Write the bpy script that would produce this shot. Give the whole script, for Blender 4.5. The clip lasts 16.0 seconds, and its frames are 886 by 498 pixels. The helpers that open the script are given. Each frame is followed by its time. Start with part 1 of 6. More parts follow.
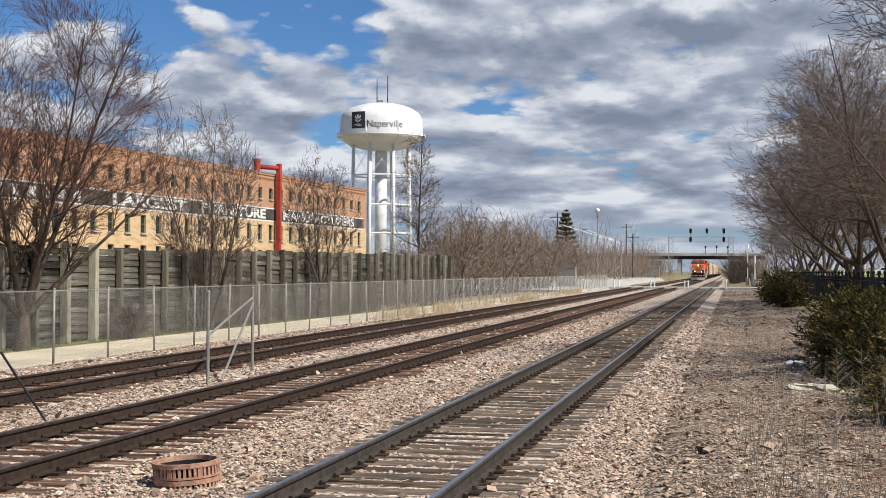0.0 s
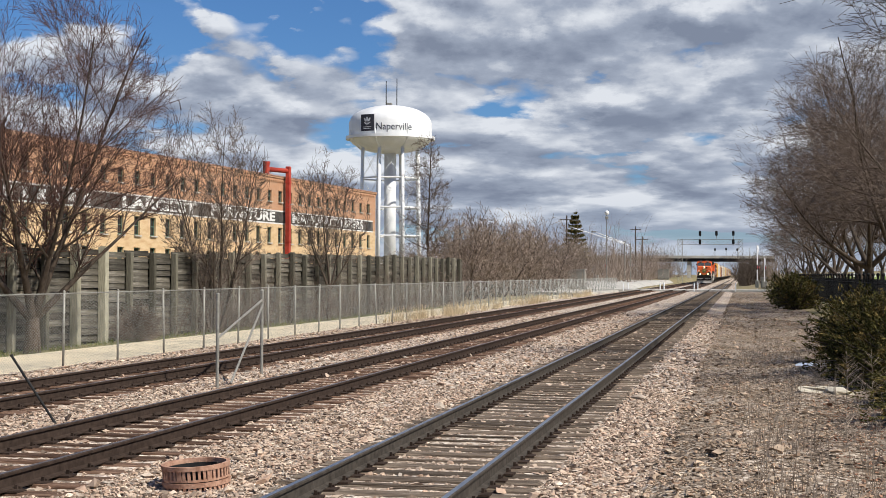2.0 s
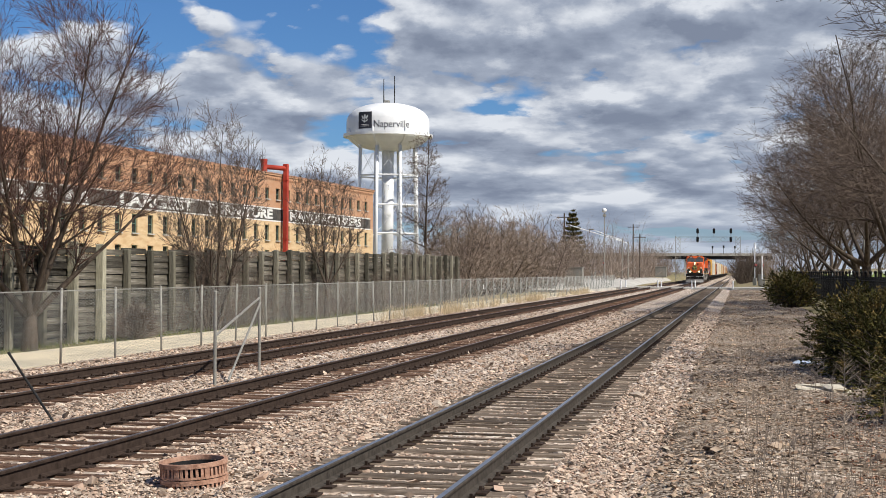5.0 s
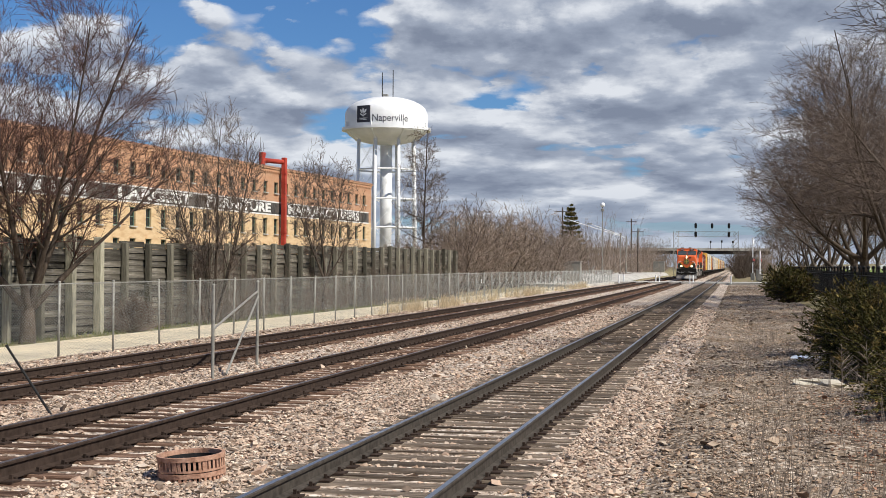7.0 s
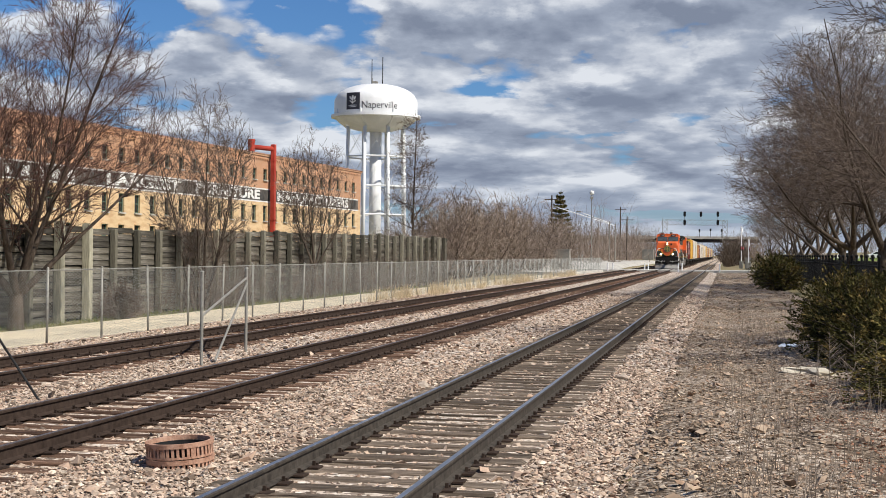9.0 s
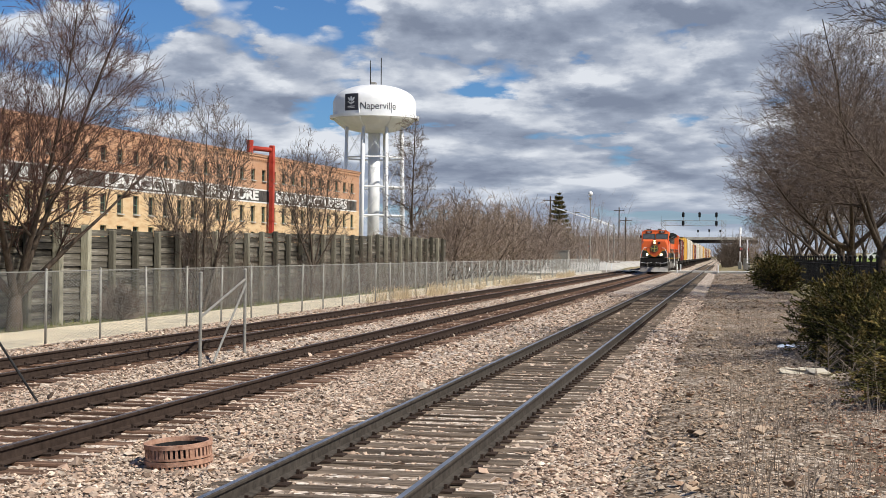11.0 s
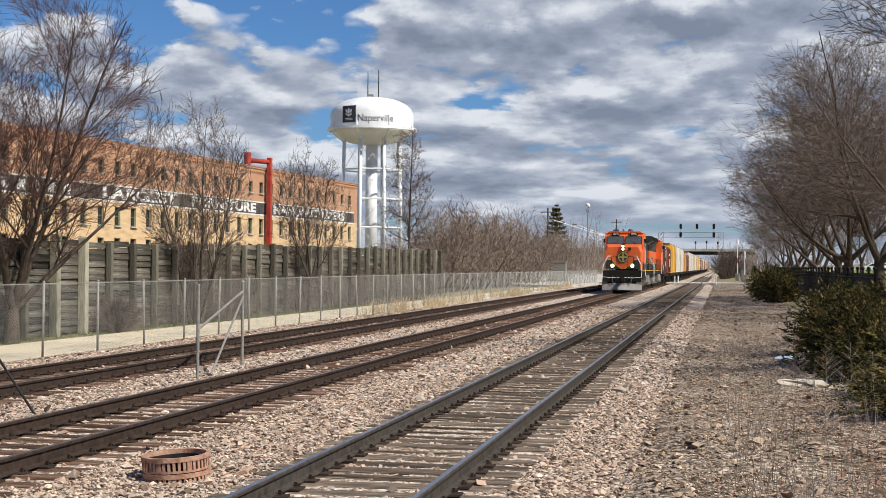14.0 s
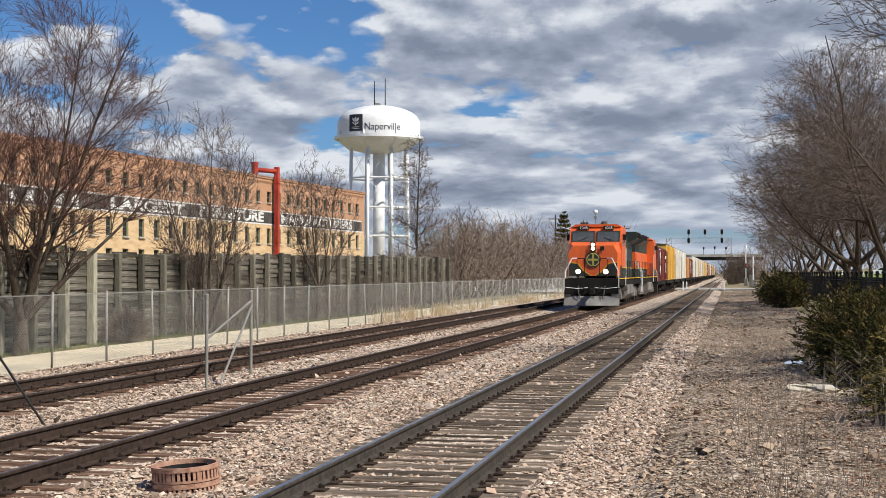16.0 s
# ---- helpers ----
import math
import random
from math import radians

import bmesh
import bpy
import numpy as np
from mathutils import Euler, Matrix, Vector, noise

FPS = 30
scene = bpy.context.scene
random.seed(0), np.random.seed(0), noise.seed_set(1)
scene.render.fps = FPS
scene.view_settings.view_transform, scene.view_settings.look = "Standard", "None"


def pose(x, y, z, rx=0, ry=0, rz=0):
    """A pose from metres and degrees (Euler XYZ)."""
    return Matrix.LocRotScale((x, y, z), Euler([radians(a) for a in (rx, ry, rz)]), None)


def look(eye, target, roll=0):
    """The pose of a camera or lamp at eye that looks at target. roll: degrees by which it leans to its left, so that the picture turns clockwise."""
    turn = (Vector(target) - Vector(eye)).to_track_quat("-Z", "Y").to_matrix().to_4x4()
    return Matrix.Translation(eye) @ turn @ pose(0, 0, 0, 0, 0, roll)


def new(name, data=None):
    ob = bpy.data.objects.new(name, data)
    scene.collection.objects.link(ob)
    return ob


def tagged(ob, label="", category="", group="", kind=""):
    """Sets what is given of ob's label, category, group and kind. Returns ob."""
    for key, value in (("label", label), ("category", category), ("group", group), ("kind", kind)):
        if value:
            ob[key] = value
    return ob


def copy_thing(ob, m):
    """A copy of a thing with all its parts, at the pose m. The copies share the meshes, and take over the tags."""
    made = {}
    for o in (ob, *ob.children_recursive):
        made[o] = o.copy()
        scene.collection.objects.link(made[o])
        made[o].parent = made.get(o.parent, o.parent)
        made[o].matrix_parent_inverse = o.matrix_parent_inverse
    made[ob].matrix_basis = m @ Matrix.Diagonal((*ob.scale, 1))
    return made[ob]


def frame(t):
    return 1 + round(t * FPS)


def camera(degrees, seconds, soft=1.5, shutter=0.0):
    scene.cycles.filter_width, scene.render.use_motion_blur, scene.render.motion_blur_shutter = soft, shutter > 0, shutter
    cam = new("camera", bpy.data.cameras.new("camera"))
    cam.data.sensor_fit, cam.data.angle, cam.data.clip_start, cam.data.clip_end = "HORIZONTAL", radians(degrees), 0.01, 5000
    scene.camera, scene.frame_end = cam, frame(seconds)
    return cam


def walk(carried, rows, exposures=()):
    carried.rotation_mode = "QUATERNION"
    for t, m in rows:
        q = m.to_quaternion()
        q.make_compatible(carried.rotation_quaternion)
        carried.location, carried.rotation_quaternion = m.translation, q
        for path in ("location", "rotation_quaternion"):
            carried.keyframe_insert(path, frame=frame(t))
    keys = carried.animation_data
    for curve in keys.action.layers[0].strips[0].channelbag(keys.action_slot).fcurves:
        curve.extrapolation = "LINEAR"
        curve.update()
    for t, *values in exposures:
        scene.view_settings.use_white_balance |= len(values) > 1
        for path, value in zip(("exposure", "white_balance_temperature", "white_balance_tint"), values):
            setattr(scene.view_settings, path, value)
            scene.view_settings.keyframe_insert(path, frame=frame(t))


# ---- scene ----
# ---------------------------------------------------------------- camera
EYE = (0.0, 0.0, 2.10)
ROLL = 0.0          # degrees added to every row
# seconds, turn to the left, tilt up, lean: a hand-held camera on one spot
SWAY = [
    (0.0, 11.292, 0.858, 0.293),
    (0.5, 11.404, 0.855, 0.321),
    (1.0, 11.525, 0.870, 0.346),
    (1.5, 11.617, 0.910, 0.309),
    (2.0, 11.657, 0.957, 0.267),
    (2.5, 11.643, 0.980, 0.235),
    (3.0, 11.605, 0.995, 0.236),
    (3.5, 11.565, 0.980, 0.233),
    (4.0, 11.560, 0.948, 0.231),
    (6.5, 11.528, 0.689, 0.395),
    (7.0, 11.487, 0.627, 0.433),
    (7.5, 11.433, 0.572, 0.496),
    (8.0, 11.348, 0.470, 0.520),
    (8.5, 11.198, 0.301, 0.539),
    (9.0, 11.054, 0.133, 0.606),
    (11.5, 10.998, 0.201, 0.559),
    (12.0, 11.029, 0.260, 0.602),
    (12.5, 11.024, 0.307, 0.611),
    (13.0, 10.973, 0.392, 0.580),
    (13.5, 10.928, 0.509, 0.537),
    (14.0, 10.909, 0.643, 0.488),
    (14.5, 10.938, 0.760, 0.400),
    (15.0, 11.005, 0.855, 0.279),
    (15.5, 11.099, 0.924, 0.102),
    (16.0, 11.222, 0.951, 0.000),
]


def view(turn, tilt, lean):
    return pose(*EYE) @ pose(0, 0, 0, 0, 0, turn) @ pose(0, 0, 0, 90 + tilt, 0, 0) @ pose(0, 0, 0, 0, 0, lean + ROLL)


cam = camera(34.05, 16.0, soft=0.55)
walk(cam, [(t, view(a, b, c)) for t, a, b, c in SWAY])

# ---------------------------------------------------------------- light
SUN_ELEV, SUN_AZ = radians(47), radians(-22)     # azimuth from +x, negative towards -y (behind the camera)
sun_dir = Vector((math.cos(SUN_ELEV) * math.cos(SUN_AZ), math.cos(SUN_ELEV) * math.sin(SUN_AZ), math.sin(SUN_ELEV)))
sun = new("sun", bpy.data.lights.new("sun", "SUN"))
sun.data.energy, sun.data.angle, sun.data.color = 6.2, radians(0.55), (1.0, 0.945, 0.85)
sun.matrix_world = look(sun_dir * 100, (0, 0, 0))
scene.view_settings.exposure = 0.0


def link(tree, a, b):
    tree.links.new(a, b)


def node(tree, kind, **values):
    n = tree.nodes.new(kind)
    for k, v in values.items():
        if k in n.inputs:
            n.inputs[k].default_value = v
    return n


def maths(tree, op, a, b=None, c=None, clamp=False):
    n = tree.nodes.new("ShaderNodeMath")
    n.operation, n.use_clamp = op, clamp
    for i, v in enumerate((a, b, c)):
        if v is None:
            continue
        if isinstance(v, (int, float)):
            n.inputs[i].default_value = v
        else:
            tree.links.new(v, n.inputs[i])
    return n.outputs[0]


def ramp(tree, fac, stops):
    n = tree.nodes.new("ShaderNodeValToRGB")
    el = n.color_ramp.elements
    while len(el) < len(stops):
        el.new(0.5)
    for e, (p, c) in zip(el, stops):
        e.position = p
        e.color = (*c, 1) if len(c) == 3 else c
    tree.links.new(fac, n.inputs[0])
    return n.outputs[0]


def blend(tree, fac, a, b, mode="MIX"):
    n = tree.nodes.new("ShaderNodeMix")
    n.data_type, n.blend_type = "RGBA", mode
    for sock, v in ((n.inputs[0], fac), (n.inputs[6], a), (n.inputs[7], b)):
        if isinstance(v, (int, float)):
            sock.default_value = v
        elif isinstance(v, tuple):
            sock.default_value = (*v, 1) if len(v) == 3 else v
        else:
            tree.links.new(v, sock)
    return n.outputs[2]


def make_sky():
    world = bpy.data.worlds.new("sky")
    scene.world = world
    world.use_nodes = True
    t = world.node_tree
    t.nodes.clear()
    coord = t.nodes.new("ShaderNodeTexCoord")
    sep = t.nodes.new("ShaderNodeSeparateXYZ")
    link(t, coord.outputs["Generated"], sep.inputs[0])
    sky = t.nodes.new("ShaderNodeTexSky")
    sky.sky_type, sky.sun_disc = "NISHITA", False
    sky.sun_elevation, sky.sun_rotation = SUN_ELEV, math.pi / 2 - SUN_AZ
    sky.air_density, sky.dust_density, sky.ozone_density = 1.0, 0.0, 6.0

    # wide openings of blue between the cloud banks
    def opening(direction, size, depth):
        n = t.nodes.new("ShaderNodeVectorMath")
        n.operation = "DISTANCE"
        squash = t.nodes.new("ShaderNodeVectorMath")
        squash.operation = "MULTIPLY"
        squash.inputs[1].default_value = (1.0, 1.0, 2.6)
        link(t, coord.outputs["Generated"], squash.inputs[0])
        link(t, squash.outputs[0], n.inputs[0])
        n.inputs[1].default_value = (direction[0], direction[1], direction[2] * 2.6)
        k = maths(t, "SUBTRACT", 1.0, maths(t, "DIVIDE", n.outputs["Value"], size), clamp=True)
        return maths(t, "MULTIPLY", k, depth)

    gaps = None
    for direction, size, depth in (((-0.345, 0.922, 0.180), 0.16, 0.36), ((-0.425, 0.888, 0.178), 0.10, 0.10), ((-0.277, 0.947, 0.163), 0.07, 0.16), ((-0.172, 0.979, 0.110), 0.035, 0.20),
                                   ((-0.03, 0.995, 0.092), 0.022, 0.12), ((-0.055, 0.997, 0.056), 0.07, -0.22), ((-0.155, 0.985, 0.05), 0.05, -0.12)):
        o = opening(direction, size, depth)
        gaps = o if gaps is None else maths(t, "ADD", gaps, o)

    def density(lift):
        z = maths(t, "MAXIMUM", maths(t, "ADD", sep.outputs[2], 0.035 + lift), 0.02)
        comb = t.nodes.new("ShaderNodeCombineXYZ")
        link(t, maths(t, "MULTIPLY", maths(t, "ARCTAN2", sep.outputs[0], sep.outputs[1]), 9.0), comb.inputs[0])
        link(t, maths(t, "MULTIPLY", maths(t, "LOGARITHM", z, 2.71828), 3.6), comb.inputs[1])
        comb.inputs[2].default_value = 5.3
        n = node(t, "ShaderNodeTexNoise", Scale=1.15, Detail=3.0, Roughness=0.5, Distortion=0.0)
        link(t, comb.outputs[0], n.inputs["Vector"])
        warp = node(t, "ShaderNodeTexNoise", Scale=5.0, Detail=6.0, Roughness=0.6)
        link(t, comb.outputs[0], warp.inputs["Vector"])
        bent = t.nodes.new("ShaderNodeVectorMath")
        bent.operation = "MULTIPLY_ADD"
        link(t, warp.outputs["Color"], bent.inputs[0])
        bent.inputs[1].default_value = (0.36, 0.36, 0.0)
        link(t, comb.outputs[0], bent.inputs[2])
        # heaped billows of two sizes
        big = node(t, "ShaderNodeTexVoronoi", Scale=1.9)
        small = node(t, "ShaderNodeTexVoronoi", Scale=4.6)
        for b in (big, small):
            b.feature = "SMOOTH_F1"
            b.inputs["Smoothness"].default_value = 0.35
            link(t, bent.outputs[0], b.inputs["Vector"])
        heap = maths(t, "ADD", maths(t, "MULTIPLY", maths(t, "SUBTRACT", 0.42, big.outputs["Distance"]), 0.26),
                     maths(t, "MULTIPLY", maths(t, "SUBTRACT", 0.42, small.outputs["Distance"]), 0.15))
        fine = maths(t, "MULTIPLY", maths(t, "SUBTRACT", warp.outputs[0], 0.5), 0.16)
        d = maths(t, "ADD", maths(t, "ADD", n.outputs[0], heap), fine)
        return maths(t, "SUBTRACT", maths(t, "ADD", d, 0.13), gaps), warp.outputs[0]

    (here, mottle), (above, _) = density(0.0), density(0.012)
    cover = ramp(t, here, [(0.41, (0, 0, 0)), (0.50, (1, 1, 1))])
    lit = maths(t, "ADD", maths(t, "MULTIPLY", maths(t, "SUBTRACT", here, above), 2.5), 0.60)
    thick = ramp(t, here, [(0.5, (0, 0, 0)), (0.74, (1, 1, 1))])
    tone = maths(t, "ADD", maths(t, "SUBTRACT", lit, maths(t, "MULTIPLY", thick, 0.3)), maths(t, "MULTIPLY", maths(t, "SUBTRACT", mottle, 0.5), 0.5), clamp=True)
    cloud = ramp(t, tone, [(0.0, (0.215, 0.255, 0.345)), (0.42, (0.35, 0.40, 0.50)), (0.9, (0.74, 0.775, 0.835))])
    low = ramp(t, sep.outputs[2], [(0.0, (0.8, 0.8, 0.8)), (0.055, (0, 0, 0))])
    cloud = blend(t, low, cloud, (0.38, 0.45, 0.57))
    veil = ramp(t, sep.outputs[2], [(0.0, (1, 1, 1)), (0.05, (0, 0, 0))])
    cover = maths(t, "MAXIMUM", cover, veil)
    # broken cloud low down, mostly clear overhead
    cover = maths(t, "MULTIPLY", cover, ramp(t, sep.outputs[2], [(0.20, (1, 1, 1)), (0.36, (0.05, 0.05, 0.05))]))
    blue = node(t, "ShaderNodeBackground", Strength=0.078)
    link(t, blend(t, 1.0, sky.outputs[0], (0.60, 0.84, 1.12), "MULTIPLY"), blue.inputs[0])
    white = node(t, "ShaderNodeBackground", Strength=1.0)
    link(t, cloud, white.inputs[0])
    mix = t.nodes.new("ShaderNodeMixShader")
    link(t, cover, mix.inputs[0])
    link(t, blue.outputs[0], mix.inputs[1])
    link(t, white.outputs[0], mix.inputs[2])
    out = t.nodes.new("ShaderNodeOutputWorld")
    link(t, mix.outputs[0], out.inputs[0])


make_sky()


# ---------------------------------------------------------------- materials
def material(name, stops, scale=3.0, rough=0.8, metal=0.0, detail=6.0, bump=0.3, bump_scale=None, per_piece=0.0,
             stretch=(1, 1, 1), stain=None, stain_scale=0.4, depth=0.02, island=0.0, coat=0.0, gloss=None, tints=None):
    """A procedural surface: ramp of grain, a wider stain, relief, and variation from piece to piece."""
    m = bpy.data.materials.new(name)
    m.use_nodes = True
    t = m.node_tree
    bsdf = t.nodes["Principled BSDF"]
    coord = t.nodes.new("ShaderNodeTexCoord")
    mapping = t.nodes.new("ShaderNodeMapping")
    mapping.inputs["Scale"].default_value = stretch
    link(t, coord.outputs["Object"], mapping.inputs[0])
    grain = node(t, "ShaderNodeTexNoise", Scale=scale, Detail=detail, Roughness=0.6)
    link(t, mapping.outputs[0], grain.inputs["Vector"])
    colour = ramp(t, grain.outputs[0], stops)
    if stain:
        wide = node(t, "ShaderNodeTexNoise", Scale=stain_scale, Detail=4.0)
        link(t, mapping.outputs[0], wide.inputs["Vector"])
        colour = blend(t, ramp(t, wide.outputs[0], [(0.42, (0, 0, 0)), (0.68, (1, 1, 1))]), colour, stain)
    if per_piece:
        info = t.nodes.new("ShaderNodeObjectInfo")
        k = maths(t, "ADD", maths(t, "MULTIPLY", info.outputs["Random"], per_piece), 1 - per_piece / 2)
        hsv = t.nodes.new("ShaderNodeHueSaturation")
        link(t, k, hsv.inputs["Value"])
        link(t, colour, hsv.inputs["Color"])
        colour = hsv.outputs[0]
    if tints:
        geo = t.nodes.new("ShaderNodeNewGeometry")
        colour = blend(t, 1.0, colour, ramp(t, geo.outputs["Random Per Island"], tints), "MULTIPLY")
    if island:
        geo = t.nodes.new("ShaderNodeNewGeometry")
        k = maths(t, "ADD", maths(t, "MULTIPLY", geo.outputs["Random Per Island"], island), 1 - island / 2)
        hsv = t.nodes.new("ShaderNodeHueSaturation")
        link(t, k, hsv.inputs["Value"])
        link(t, colour, hsv.inputs["Color"])
        colour = hsv.outputs[0]
    link(t, colour, bsdf.inputs["Base Color"])
    bsdf.inputs["Roughness"].default_value, bsdf.inputs["Metallic"].default_value = rough, metal
    bsdf.inputs["Coat Weight"].default_value = coat
    bsdf.inputs["Specular IOR Level"].default_value = gloss if gloss is not None else (0.5 if rough < 0.5 else 0.08)
    if bump:
        fine = node(t, "ShaderNodeTexNoise", Scale=bump_scale or scale * 3, Detail=5.0)
        link(t, mapping.outputs[0], fine.inputs["Vector"])
        b = node(t, "ShaderNodeBump", Strength=bump, Distance=depth)
        link(t, fine.outputs[0], b.inputs["Height"])
        link(t, b.outputs[0], bsdf.inputs["Normal"])
    return m


def glow(name, colour, strength):
    m = bpy.data.materials.new(name)
    m.use_nodes = True
    b = m.node_tree.nodes["Principled BSDF"]
    b.inputs["Base Color"].default_value = (*colour, 1)
    b.inputs["Emission Color"].default_value = (*colour, 1)
    b.inputs["Emission Strength"].default_value = strength
    return m


def stones(name, scale, stops, stain, rough=0.9, bump=0.28):
    """Crushed stone or littered earth: cells of many tints with relief."""
    m = bpy.data.materials.new(name)
    m.use_nodes = True
    t = m.node_tree
    bsdf = t.nodes["Principled BSDF"]
    coord = t.nodes.new("ShaderNodeTexCoord")
    cell = node(t, "ShaderNodeTexVoronoi", Scale=scale)
    link(t, coord.outputs["Object"], cell.inputs["Vector"])
    sep = t.nodes.new("ShaderNodeSeparateColor")
    link(t, cell.outputs["Color"], sep.inputs[0])
    colour = ramp(t, sep.outputs[0], stops)
    # shade between the stones, painted in as darker cell edges
    gap_shade = ramp(t, cell.outputs["Distance"], [(0.25, (1, 1, 1)), (0.85, (0.78, 0.76, 0.73))])
    colour = blend(t, 1.0, colour, gap_shade, "MULTIPLY")
    wide = node(t, "ShaderNodeTexNoise", Scale=0.35, Detail=6.0, Roughness=0.65)
    link(t, coord.outputs["Object"], wide.inputs["Vector"])
    colour = blend(t, ramp(t, wide.outputs[0], [(0.42, (0, 0, 0)), (0.72, (0.85, 0.85, 0.85))]), colour, blend(t, 1.0, colour, stain, "MULTIPLY"))
    link(t, colour, bsdf.inputs["Base Color"])
    bsdf.inputs["Roughness"].default_value = rough
    bsdf.inputs["Specular IOR Level"].default_value = 0.05
    h = maths(t, "MULTIPLY", cell.outputs["Distance"], -1.0)
    b = node(t, "ShaderNodeBump", Strength=bump, Distance=0.5 / scale)
    link(t, h, b.inputs["Height"])
    link(t, b.outputs[0], bsdf.inputs["Normal"])
    return m


BALLAST = stones("ballast_stone", 15, [(0.0, (0.12, 0.095, 0.078)), (0.35, (0.33, 0.265, 0.215)), (0.6, (0.52, 0.43, 0.355)), (0.85, (0.66, 0.575, 0.49)), (1.0, (0.80, 0.73, 0.65))], (0.86, 0.80, 0.74))
DIRT = stones("littered_earth", 21, [(0.0, (0.06, 0.046, 0.034)), (0.4, (0.20, 0.155, 0.118)), (0.7, (0.37, 0.30, 0.235)), (1.0, (0.62, 0.54, 0.45))], (0.42, 0.37, 0.31))
GRASSLAND = material("dry_turf", [(0.3, (0.15, 0.125, 0.07)), (0.5, (0.26, 0.21, 0.125)), (0.7, (0.36, 0.29, 0.185))], 6, stain=(0.16, 0.16, 0.065), stain_scale=0.12, bump=0.6, depth=0.05)
PATH = material("pale_path", [(0.3, (0.56, 0.48, 0.34)), (0.7, (0.69, 0.60, 0.44))], 5, stain=(0.50, 0.44, 0.33), bump=0.3)
RAIL = material("rusty_rail_steel", [(0.3, (0.026, 0.018, 0.014)), (0.7, (0.06, 0.042, 0.033))], 9, rough=0.8, metal=0.0, bump=0.2)
RAIL_GREY = material("weathered_grey_rail_steel", [(0.3, (0.032, 0.027, 0.023)), (0.7, (0.08, 0.069, 0.058))], 9, rough=0.8, bump=0.2)
RAILTOP = material("polished_rail_head", [(0.3, (0.34, 0.34, 0.35)), (0.7, (0.50, 0.50, 0.51))], 4, rough=0.32, metal=0.95, bump=0.05)
RAILTOP_DULL = material("worn_rail_head", [(0.3, (0.18, 0.15, 0.13)), (0.7, (0.30, 0.26, 0.24))], 4, rough=0.45, metal=0.8, bump=0.05)
TIE = material("weathered_grey_tie", [(0.3, (0.035, 0.027, 0.02)), (0.5, (0.135, 0.105, 0.08)), (0.7, (0.27, 0.22, 0.17))], 4, stretch=(0.5, 7, 7), bump=0.8, per_piece=0.7, depth=0.03)
TIE_RED = material("reddish_oiled_tie", [(0.3, (0.035, 0.021, 0.015)), (0.5, (0.125, 0.074, 0.05)), (0.7, (0.27, 0.18, 0.13))], 4, stretch=(0.5, 7, 7), bump=0.8, per_piece=0.7, depth=0.03)
STONE_TINTS = [(0.0, (0.24, 0.20, 0.175)), (0.2, (0.48, 0.42, 0.36)), (0.4, (0.88, 0.70, 0.585)), (0.55, (0.82, 0.73, 0.64)), (0.75, (1.12, 0.97, 0.83)), (0.9, (0.66, 0.65, 0.62)), (1.0, (1.55, 1.42, 1.25))]
STONE = material("loose_ballast", [(0.3, (0.36, 0.31, 0.27)), (0.5, (0.50, 0.44, 0.39)), (0.7, (0.60, 0.54, 0.48))], 6, bump=0.4, tints=STONE_TINTS)
EARTH_STONE = material("loose_pebbles", [(0.3, (0.27, 0.225, 0.18)), (0.5, (0.40, 0.34, 0.28)), (0.7, (0.52, 0.455, 0.385))], 6, bump=0.4, tints=STONE_TINTS)
GALV = material("galvanised_steel", [(0.3, (0.215, 0.205, 0.18)), (0.7, (0.34, 0.33, 0.295))], 14, rough=0.55, metal=0.35, bump=0.1)
WIRE = material("dull_chain_link_wire", [(0.3, (0.19, 0.195, 0.185)), (0.7, (0.29, 0.295, 0.28))], 5, rough=0.6, metal=0.4, bump=0)
WALLWOOD = material("weathered_grey_plank", [(0.25, (0.045, 0.04, 0.033)), (0.5, (0.14, 0.128, 0.105)), (0.75, (0.29, 0.27, 0.23))], 2.2, stretch=(7, 0.5, 7), bump=0.7, per_piece=1.1, stain=(0.06, 0.053, 0.04), stain_scale=0.9, island=0.7)
POSTWOOD = material("grey_green_timber_post", [(0.3, (0.16, 0.15, 0.11)), (0.7, (0.34, 0.325, 0.25))], 5, stretch=(6, 6, 0.5), bump=0.5, per_piece=1.0)
WALLWOOD_POST = material("dark_weathered_post", [(0.3, (0.085, 0.078, 0.06)), (0.7, (0.23, 0.215, 0.165))], 5, stretch=(6, 6, 0.5), bump=0.5, per_piece=1.2)
BARK = material("grey_brown_bark", [(0.3, (0.04, 0.03, 0.023)), (0.7, (0.12, 0.095, 0.075))], 8, stretch=(1, 1, 0.3), bump=0.9)
TWIG = material("brown_twigs", [(0.3, (0.08, 0.060, 0.049)), (0.7, (0.205, 0.158, 0.127))], 2, bump=0)
TWIG_RED = material("reddish_budding_twigs", [(0.3, (0.065, 0.036, 0.029)), (0.7, (0.145, 0.085, 0.068))], 2, bump=0)
BRUSH = material("pale_brown_brushwood", [(0.3, (0.15, 0.113, 0.09)), (0.7, (0.35, 0.28, 0.225))], 0.35, bump=0, island=0.7)
JUNIPER = material("juniper_foliage", [(0.35, (0.022, 0.025, 0.008)), (0.52, (0.078, 0.070, 0.021)), (0.68, (0.25, 0.17, 0.062))], 2.2, bump=0, island=0.9)
DRYGRASS = material("dry_straw_grass", [(0.3, (0.46, 0.36, 0.22)), (0.7, (0.68, 0.57, 0.39))], 2, bump=0, island=0.7)
STALK = material("dead_weed_stalks", [(0.3, (0.17, 0.13, 0.10)), (0.7, (0.36, 0.30, 0.24))], 2, bump=0, island=0.9)
